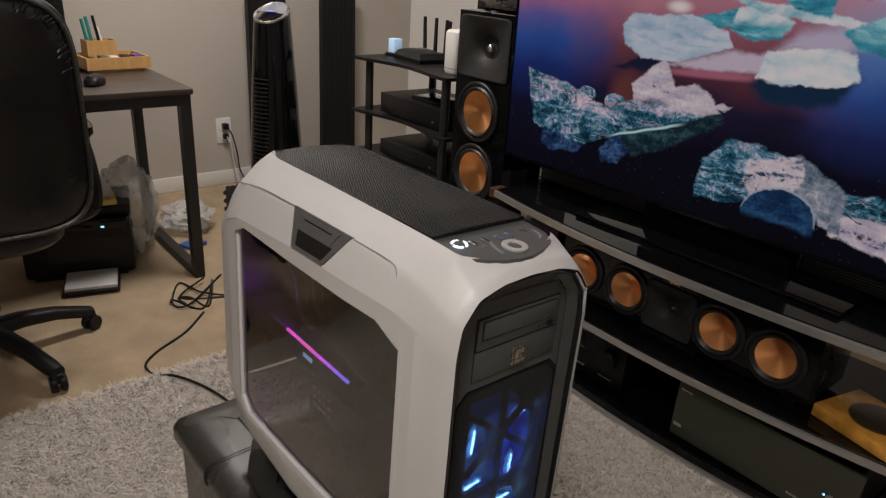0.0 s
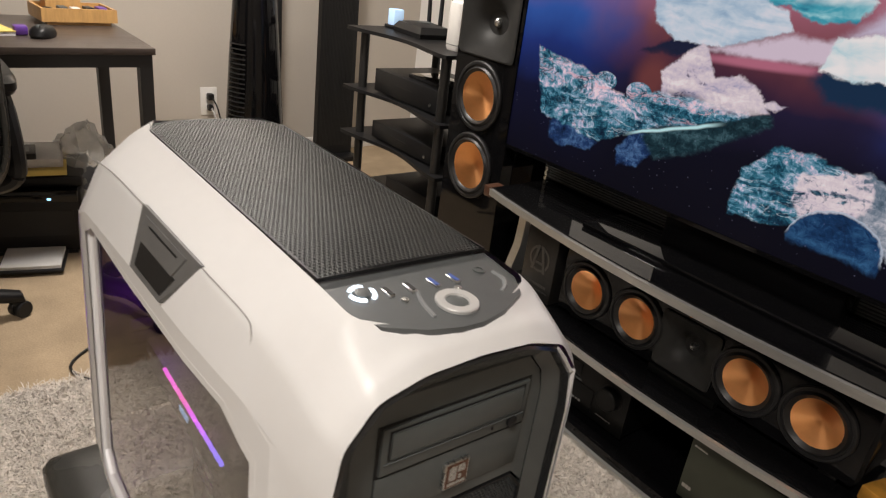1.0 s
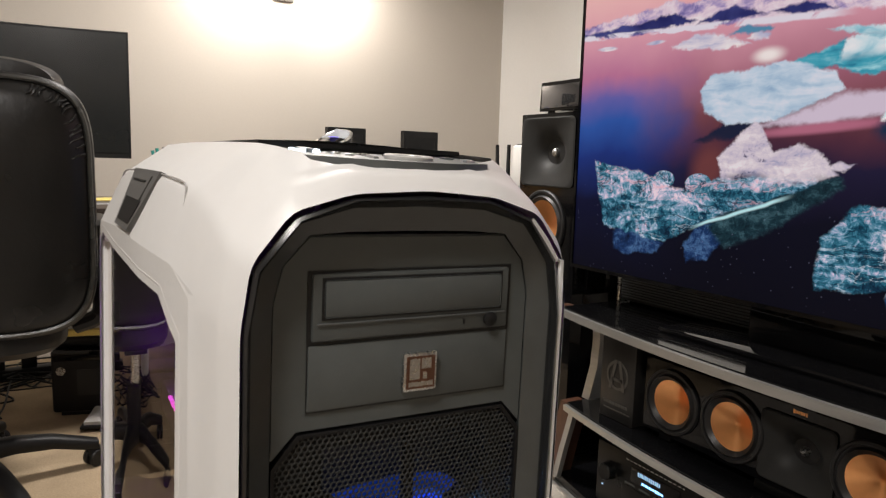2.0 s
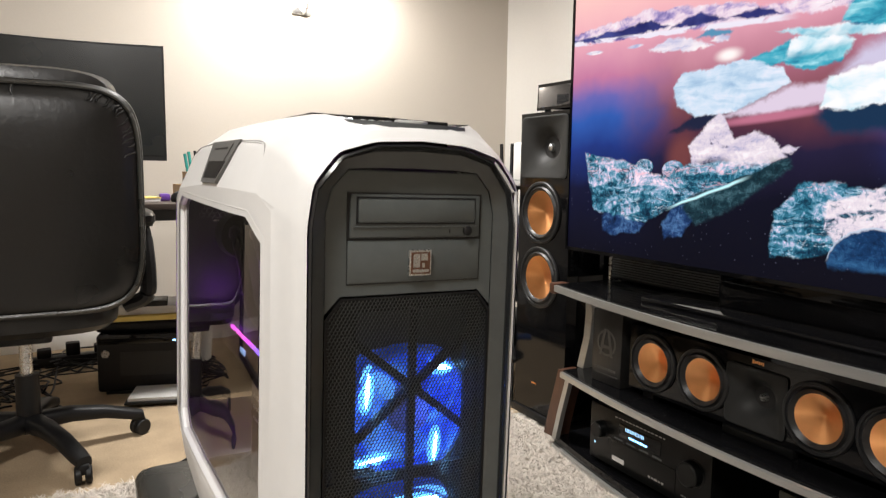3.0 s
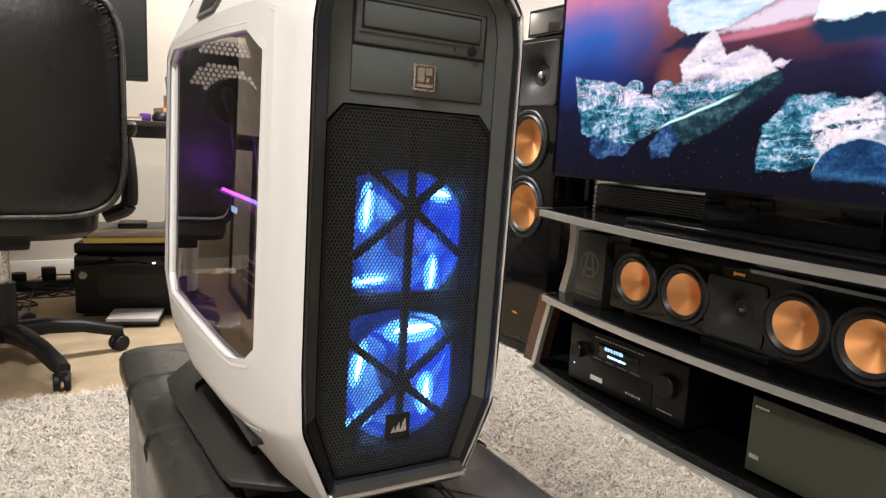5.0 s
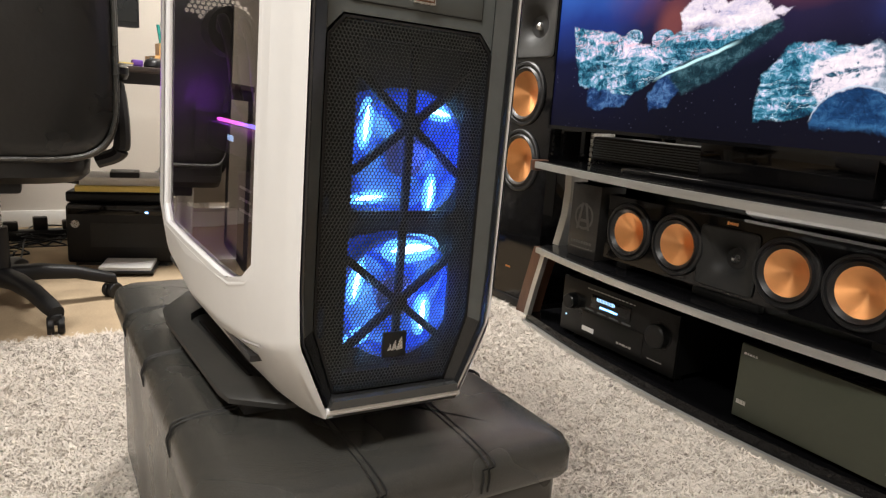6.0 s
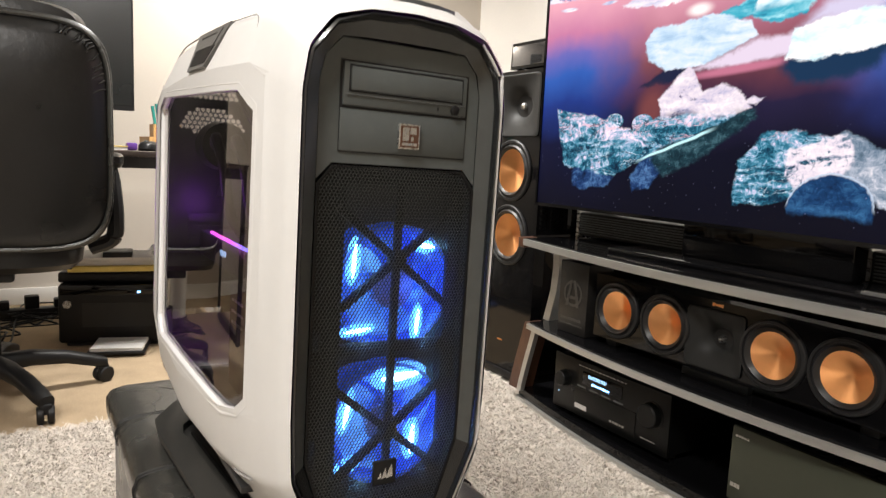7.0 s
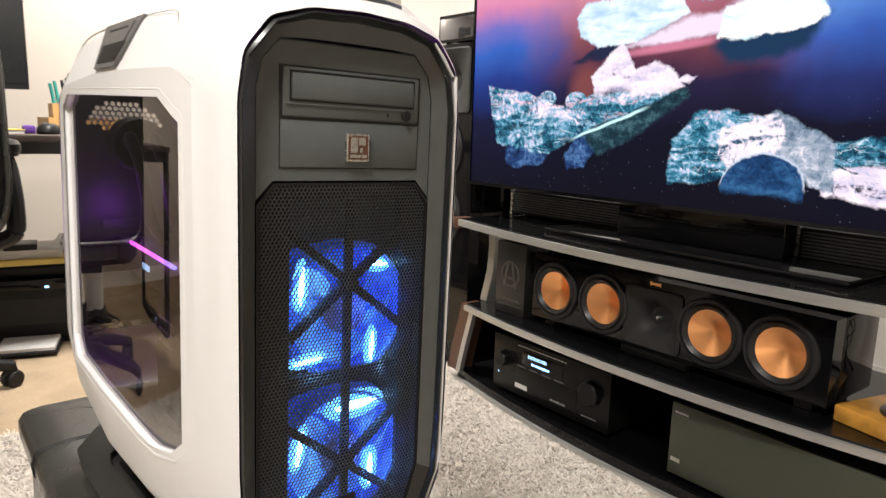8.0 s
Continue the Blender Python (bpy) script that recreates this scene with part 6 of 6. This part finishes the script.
def tower_fan():
    o = thing("tower_fan", (-2.30, 0.80, 0), "tall glossy black tower fan with slanted silver ringed top", "fan")
    n = 40
    circ = [(math.cos(2 * math.pi * k / n), math.sin(2 * math.pi * k / n)) for k in range(n)]
    slope = lambda c, s, r: 1.075 + 0.030 * s - 0.02 * c
    loops = [[(0.125 * c, 0.128 * s, 0.03) for c, s in circ], [(0.120 * c, 0.124 * s, 0.3) for c, s in circ], [(0.098 * c, 0.098 * s, 0.75) for c, s in circ], [(0.080 * c, 0.080 * s, 1.0) for c, s in circ], [(0.074 * c, 0.074 * s, slope(c, s, 1)) for c, s in circ], [(0.068 * c, 0.068 * s, slope(c, s, 1) + 0.004) for c, s in circ]]
    part("body", rings(bmesh.new(), loops), GLOSS, o)
    part("top_ring", rings(bmesh.new(), [[(r * c, r * s, slope(c, s, 1) + h) for c, s in circ] for r, h in ((0.0745, -0.004), (0.076, 0.003), (0.066, 0.0065), (0.064, 0.003))], True, False, False), CHROME, o)
    lid = part("control_top", rings(bmesh.new(), [[(r * c, r * s, slope(c, s, 1) + h) for c, s in circ] for r, h in ((0.064, 0.004), (0.02, 0.0055))], True, False, True), mat("grey_control_face", (0.20, 0.21, 0.22), 0.2), o)
    part("display", boxed(-0.015, 0.02, -0.02, 0.02, 1.0805, 1.0835), glow("violet_display", (0.25, 0.22, 0.75), 0.8), lid)
    part("base", lathe(bmesh.new(), (0, 0, 0), (0, 0, 1), [(0.16, 0.0), (0.16, 0.012), (0.13, 0.03), (0.0, 0.03)], 40), BLACK, o)
    for k in range(26):
        z = 0.36 + k * 0.018
        part("vent_slat", tube(bmesh.new(), [(math.cos(a) * (0.120 - 0.030 * (z - 0.3) / 0.45 * 0.75 + 0.001), math.sin(a) * (0.124 - 0.032 * (z - 0.3) / 0.45 * 0.75 + 0.001), z) for a in (-1.5, -1.25, -1.0, -0.75)], 0.003, 5, 3), BLACK, o)
    return o


tower_fan()


# ---- the desk corner ----
def desk():
    o = thing("desk", (0, 0, 0), "dark brown desk on a black square tube steel frame", "desk")
    x0, x1, y0, y1, zt = -2.86, -2.165, -1.25, 0.392, 0.806
    part("desktop", boxed(x0, x1, y0, y1, zt - 0.022, zt, b=0.002), DESKTOP, o)
    part("front_rail", boxed(x1 - 0.05, x1 - 0.008, y0 + 0.01, y1 - 0.01, zt - 0.064, zt - 0.022), BLACKSTEEL, o)
    part("back_rail", boxed(x0 + 0.008, x0 + 0.05, y0 + 0.01, y1 - 0.01, zt - 0.064, zt - 0.022), BLACKSTEEL, o)
    for ya, yb in ((y1 - 0.052, y1 - 0.010), (y0 + 0.01, y0 + 0.052)):
        part("leg", boxed(x1 - 0.05, x1 - 0.008, ya, yb, 0.04, zt - 0.064), BLACKSTEEL, o)
        part("leg", boxed(x0 + 0.008, x0 + 0.05, ya, yb, 0.04, zt - 0.064), BLACKSTEEL, o)
        part("foot_rail", boxed(x0 + 0.008, x1 - 0.008, ya, yb, 0.0, 0.04), BLACKSTEEL, o)
        part("top_rail", boxed(x0 + 0.05, x1 - 0.05, ya, yb, zt - 0.064, zt - 0.022), BLACKSTEEL, o)
    return o


desk()


def monitor():
    o = thing("monitor", (-2.64, -0.36, 0.806), "large curved black monitor, switched off, on the desk", "monitor")
    hw, z0, z1 = 0.425, 0.165, 0.648
    curve = lambda y: 0.06 * (y / hw) ** 2
    ys = np.linspace(-hw, hw, 17)
    loop = [(curve(y), y) for y in ys] + [(curve(y) * 0.6 - 0.035, y * 0.98) for y in ys[::-1]]
    part("housing", prism(bmesh.new(), loop, lambda x, y: (x, y, z0), lambda x, y: (x, y, z1)), BLACK, o)
    bm = bmesh.new()
    ys2 = np.linspace(-hw + 0.008, hw - 0.008, 17)
    a = [bm.verts.new((curve(y) + 0.0015, y, z0 + 0.022)) for y in ys2]
    b = [bm.verts.new((curve(y) + 0.0015, y, z1 - 0.008)) for y in ys2]
    for k in range(16):
        bm.faces.new((a[k], a[k + 1], b[k + 1], b[k]))
    part("screen", bm, SCREENOFF, o, "dark unlit curved screen")
    part("neck", boxed(-0.09, -0.04, -0.03, 0.03, 0.012, 0.40, b=0.006), BLACK, o)
    part("foot", boxed(-0.14, 0.10, -0.15, 0.15, 0, 0.012, b=0.004), BLACK, o)
    return o


monitor()


def desk_tray():
    o = thing("desk_organizer", (-2.72, 0.25, 0.8065), "bamboo desk organizer tray with a pen box", "organizer", turn=4)
    part("tray", rings(bmesh.new(), [[(x, y, z) for x, y in ((-0.10, -0.13), (0.10, -0.13), (0.10, 0.13), (-0.10, 0.13))] for z in (0.012, 0.06)] + [[(x, y, z) for x, y in ((-0.09, -0.12), (0.09, -0.12), (0.09, 0.12), (-0.09, 0.12))] for z in (0.06, 0.02)]), BAMBOO, o)
    part("base", boxed(-0.085, 0.085, -0.11, 0.11, 0, 0.012), BAMBOO, o)
    part("pen_box", rings(bmesh.new(), [[(x, y, z) for x, y in ((-0.08, -0.09), (0.0, -0.09), (0.0, 0.03), (-0.08, 0.03))] for z in (0.022, 0.118)] + [[(x, y, z) for x, y in ((-0.074, -0.084), (-0.006, -0.084), (-0.006, 0.024), (-0.074, 0.024))] for z in (0.118, 0.03)]), BAMBOO, o)
    for x, y, z, m, r in ((-0.05, -0.06, 0.20, TEAL, 0.007), (-0.04, -0.045, 0.21, TEAL, 0.007), (-0.03, -0.02, 0.215, BLACK, 0.006), (-0.05, 0.0, 0.17, PAPER, 0.005)):
        part("pen", cyl(bmesh.new(), (x, y, 0.035), (x - 0.015, y - 0.02, z), r, n=10), m, o)
    gen = random.Random(3)
    for k in range(5):
        y = -0.09 + 0.045 * k
        part("small_item", boxed(0.01, 0.07, y - 0.015, y + 0.015, 0.021, 0.05 + gen.uniform(0, 0.02), b=0.003), (BLACK, GREY, PAPER, BLACK, PURPLE)[k], o)
    return o


desk_tray()


def mouse():
    o = thing("computer_mouse", (-2.36, 0.09, 0.8065), "black computer mouse on the desk", "mouse", turn=-30)
    loops = [[(x, y, z) for x, y in super_loop(0.0, 0, 0.058 * f, 0.034 * f, 2.6, 28)] for f, z in ((0.92, 0), (1.0, 0.008), (0.95, 0.022), (0.75, 0.033), (0.4, 0.039))]
    part("shell", rings(bmesh.new(), loops), BLACK, o)
    part("wheel", cyl(bmesh.new(), (0.03, -0.004, 0.034), (0.03, 0.004, 0.034), 0.008), GREY, o)
    return o


mouse()


def desk_litter():
    o = thing("notepad", (-2.42, -0.10, 0.8065), "white notepad with yellow edge on the desk", "notepad", turn=12)
    part("pages", boxed(-0.07, 0.07, -0.10, 0.10, 0, 0.012), PAPER, o)
    part("cover", boxed(-0.072, 0.072, -0.102, 0.102, 0.012, 0.016), YELLOW, o)
    p = thing("purple_case", (-2.40, 0.03, 0.8065), "small purple plastic case on the desk", "case")
    part("shell", boxed(-0.025, 0.025, -0.02, 0.02, 0, 0.03, b=0.006), PURPLE, p)


desk_litter()


def printer():
    o = thing("printer", (-2.60, -0.03, 0), "black desktop printer on the carpet under the desk", "printer", turn=-24)
    o.matrix_world = pose(-2.56, -0.01, 0, 0, 0, -16)
    part("body", boxed(-0.16, 0.15, -0.20, 0.21, 0.012, 0.255, b=0.014, seg=3), BLACK, o)
    part("scanner_lid", boxed(-0.17, 0.12, -0.205, 0.215, 0.258, 0.302, b=0.010, seg=3), BLACK, o)
    part("control_strip", boxed(0.10, 0.162, -0.19, 0.20, 0.215, 0.260, b=0.006), GLOSS, o)
    part("output_slot", boxed(0.149, 0.152, -0.11, 0.18, 0.08, 0.18), THREAD, o)
    tray = part("paper_tray", boxed(0.13, 0.33, -0.06, 0.15, 0.012, 0.022, b=0.003), BLACK, o)
    part("paper", boxed(0.12, 0.315, -0.05, 0.14, 0.022, 0.034), PAPER, tray, "stack of white paper")
    part("round_badge", cyl(bmesh.new(), (0.15, -0.165, 0.175), (0.153, -0.165, 0.175), 0.016), CHROME, o)
    part("status_light", boxed(0.162, 0.164, 0.10, 0.112, 0.225, 0.232), LEDBLUE, o)
    for x in (-0.12, 0.12):
        part("foot", boxed(x - 0.02, x + 0.02, -0.17, 0.18, 0, 0.012), RUBBER, o)
    return o


printer()


def paper_pile():
    o = thing("paper_pile", (-2.56, -0.02, 0.302), "pile of papers with a yellow envelope on the printer", "papers", turn=-10)
    gen = random.Random(8)
    z = 0.0
    for k, (m, w, d, h) in enumerate(((BLACK, 0.26, 0.34, 0.006), (YELLOW, 0.25, 0.33, 0.022), (PAPER, 0.24, 0.31, 0.022), (PAPER, 0.22, 0.29, 0.012))):
        a = gen.uniform(-0.015, 0.015)
        part(("folder", "envelope", "letter_pad", "magazine")[k], boxed(-w / 2 + a, w / 2 + a, -d / 2, d / 2, z, z + h, b=0.002), m, o)
        z += h
    return o


paper_pile()
small = thing("disc_case", (-2.50, -0.02, 0.364), "small black boxed drive on the papers", "box", turn=-8)
part("carton", boxed(-0.06, 0.06, -0.05, 0.06, 0, 0.022, b=0.002), BLACK, small)
part("print_panel", boxed(-0.03, 0.03, -0.03, 0.04, 0.022, 0.0225), GREY, small)


def plastic_bag(at, size, seed, label):
    o = thing("plastic_bag", at, label, "bag", "plastic bags under the desk")
    bm = bmesh.new()
    bmesh.ops.create_icosphere(bm, subdivisions=4, radius=1.0)
    for v in bm.verts:
        d = v.co.normalized()
        r = 1 + 0.35 * noise.noise(d * 2.2 + Vector((seed, 0, 0))) + 0.18 * noise.noise(d * 6 + Vector((0, seed, 0))) + 0.07 * abs(noise.noise(d * 14))
        v.co = Vector((d.x * size[0] * r, d.y * size[1] * r, max(0.0, size[2] + d.z * size[2] * r)))
    part("film", bm, FOIL, o)
    return o


plastic_bag((-2.62, 0.22, 0), (0.15, 0.11, 0.21), 3.0, "crumpled clear plastic bag under the desk")
plastic_bag((-2.75, 0.52, 0), (0.13, 0.11, 0.07), 7.0, "flattened white plastic bag beside the desk leg")
pack = thing("blue_packet", (-2.52, 0.46, 0), "small blue and white packet on the carpet", "packet", turn=25)
part("wrapper", boxed(-0.04, 0.04, -0.05, 0.05, 0, 0.02, b=0.004), mat("blue_wrapper", (0.03, 0.09, 0.30), 0.4), pack)


def cable_tangle(at, spread, count, seed, label, r=0.004):
    gen = random.Random(seed)
    for k in range(count):
        o = thing("floor_cable", (at[0], at[1], 0), label, "cable", "cables on the floor")
        pts, x, y = [], gen.uniform(-spread, spread), gen.uniform(-spread, spread)
        for j in range(8):
            pts.append((x, y, r + (0.0 if j % 3 else gen.uniform(0, 0.035))))
            x, y = gen.uniform(-spread, spread), gen.uniform(-spread, spread)
        part("cord", tube(bmesh.new(), pts, r, 6), BLACK, o)


cable_tangle((-2.02, 0.30), 0.14, 2, 21, "black power cable coiled loosely on the carpet")
cable_tangle((-3.05, -0.25), 0.20, 4, 5, "black cables tangled along the wall under the desk")
long_cable = thing("extension_cable", (-1.5, 0.05, 0), "thin black cord snaking over carpet and rug", "cable")
part("cord", tube(bmesh.new(), [(-0.36, 0.20, 0.004), (-0.25, 0.09, 0.004), (-0.17, -0.04, 0.004), (-0.10, -0.10, 0.006), (-0.02, -0.09, 0.012), (0.06, -0.05, 0.034), (0.16, 0.0, 0.032), (0.28, 0.03, 0.032), (0.5, 0.06, 0.032)], 0.0045, 8), BLACK, long_cable)
strip = thing("power_strip", (-3.05, -0.28, 0), "black power strip with plugs under the desk", "power strip", turn=3)
part("body", boxed(-0.03, 0.03, -0.26, 0.26, 0, 0.045, b=0.006), BLACK, strip)
for k in range(4):
    part("adapter", boxed(-0.025, 0.025, -0.2 + 0.12 * k, -0.14 + 0.12 * k, 0.045, 0.085 + 0.02 * (k % 2), b=0.006), BLACK, strip)


def waste_bin():
    o = thing("waste_bin", (-2.92, -0.76, 0), "slim white plastic bin under the desk", "bin")
    loops = [[(x, y, z) for x, y in super_loop(0, 0, 0.085 * f, 0.075 * f, 4, 40)] for f, z in ((0.86, 0.0), (0.88, 0.01), (1.0, 0.36), (1.03, 0.365), (1.03, 0.372), (0.96, 0.372), (0.84, 0.02))]
    part("body", rings(bmesh.new(), loops), TRIMPAINT, o)
    return o


waste_bin()
cable_tangle((-2.72, -0.62), 0.26, 9, 33, "black cables tangled on the carpet under the desk")


# ---- the office chair ----
def office_chair():
    cx, cy = -1.915, -0.455
    o = thing("office_chair", (cx, cy, 0), "high-backed black leather office chair on five casters", "office chair")
    bx, by, bz = -1.655 - cx, -0.435 - cy, 0.845
    loops = []
    for f, dx in ((0.30, 0.046), (0.60, 0.042), (0.82, 0.034), (0.92, 0.022), (0.955, 0.008), (0.97, 0.016), (1.0, 0.006), (1.01, -0.02), (0.99, -0.05), (0.93, -0.085), (0.7, -0.11), (0.3, -0.12)):
        loops.append([(bx + dx, y, z) for y, z in super_loop(by, bz, 0.325 - (1 - f) * 0.325, 0.339 - (1 - f) * 0.339, 5.0, 72)])
    back = part("backrest", rings(bmesh.new(), loops), CHAIRSKIN, o, "padded black leather backrest with piped edge")
    ring = [(bx + 0.012, y, z) for y, z in super_loop(by, bz, 0.315, 0.328, 5.0, 72)]
    part("piping", tube(bmesh.new(), ring + ring[:1], 0.0065, 6, 0), LEATHER, back)
    edge = super_loop(by, bz, 0.300, 0.313, 5.0, 96)
    wrinkle = random.Random(12)
    for y, z in edge[2:46]:
        if wrinkle.random() < 0.62:
            inward = Vector((0, by - y, bz - z)).normalized()
            span = wrinkle.uniform(0.014, 0.036)
            p = Vector((bx + 0.0215, y, z))
            bent = Vector((0, inward.z, -inward.y)) * wrinkle.uniform(-0.006, 0.006)
            part("leather_pucker", tube(bmesh.new(), [p - inward * 0.006, p + inward * span * 0.5 + bent + Vector((0.006, 0, 0)), p + inward * span + Vector((0.0075, 0, 0))], 0.0032, 6, 4), CHAIRSKIN, back)
    loops = [[(bx - 0.10 + dx, y, z) for y, z in super_loop(by + 0.02, bz + 0.30, 0.245 * f, 0.085 * f, 3.2, 48)] for f, dx in ((0.5, 0.075), (0.9, 0.065), (1.0, 0.03), (1.0, -0.03), (0.85, -0.06), (0.4, -0.07))]
    part("headrest", rings(bmesh.new(), loops), CHAIRSKIN, back)
    loops = [[(x, y, z) for x, y in super_loop(-0.02, 0.0, 0.27 * f, 0.27 * f, 4, 56)] for f, z in ((0.92, 0.44), (1.0, 0.46), (1.02, 0.50), (0.97, 0.54), (0.8, 0.555), (0.3, 0.55))]
    part("seat", rings(bmesh.new(), loops), CHAIRSKIN, o)
    part("mechanism", boxed(-0.12, 0.12, -0.08, 0.08, 0.395, 0.44, b=0.01), BLACK, o)
    part("lift_column", cyl(bmesh.new(), (0, 0, 0.26), (0, 0, 0.40), 0.019), CHROME, o, "chrome gas lift")
    part("column_cover", cyl(bmesh.new(), (0, 0, 0.085), (0, 0, 0.275), 0.037, 0.034), BLACK, o)
    part("lever", tube(bmesh.new(), [(0, 0.06, 0.42), (0.0, 0.18, 0.42), (0.0, 0.24, 0.415)], 0.006), BLACK, o)
    for s in (-1, 1):
        y = by + s * 0.318
        arm = part("armrest", tube(bmesh.new(), [(bx - 0.13, y - s * 0.05, 0.50), (bx - 0.11, y + s * 0.012, 0.53), (bx - 0.10, y + s * 0.02, 0.60), (bx - 0.12, y + s * 0.015, 0.70), (bx - 0.16, y + s * 0.01, 0.745), (bx - 0.30, y + s * 0.01, 0.755), (bx - 0.40, y + s * 0.01, 0.74)], 0.025, 10), BLACK, o)
        loops = [[(x, yy, z) for x, yy in super_loop(bx - 0.25, y + s * 0.012, 0.17 * f, 0.04 * f, 4, 36)] for f, z in ((0.85, 0.755), (1.0, 0.77), (1.0, 0.79), (0.85, 0.80))]
        part("arm_pad", rings(bmesh.new(), loops), CHAIRSKIN, arm)
    first = math.atan2(-0.305 - cy, -1.61 - cx)
    for k in range(5):
        a = first + 2 * math.pi * k / 5
        d, w = Vector((math.cos(a), math.sin(a), 0)), Vector((-math.sin(a), math.cos(a), 0))
        spine = [(0.02, 0.115, 0.034, 0.030), (0.12, 0.118, 0.030, 0.026), (0.22, 0.105, 0.027, 0.022), (0.31, 0.078, 0.026, 0.020), (0.345, 0.068, 0.022, 0.018)]
        loops = [[d * r + w * (hw * c) + Vector((0, 0, z + hh * s)) for c, s in super_loop(0, 0, 1, 1, 3, 14)] for r, z, hw, hh in spine]
        leg = part("leg", rings(bmesh.new(), loops), BLACK, o)
        p = d * 0.335
        t = a + 1.1 + 0.9 * k
        ax = Vector((math.cos(t), math.sin(t), 0))
        for side in (-1, 1):
            c = p + ax * (0.014 * side) + Vector((0, 0, 0.028))
            part("caster_wheel", lathe(bmesh.new(), c - ax * 0.010, ax, [(0.0, 0.0), (0.024, 0.0), (0.028, 0.004), (0.028, 0.016), (0.024, 0.02), (0.0, 0.02)], 24), BLACK, leg)
        part("caster_hood", boxed(p.x - 0.018, p.x + 0.018, p.y - 0.018, p.y + 0.018, 0.03, 0.064, b=0.008), BLACK, leg)
    return o


office_chair()
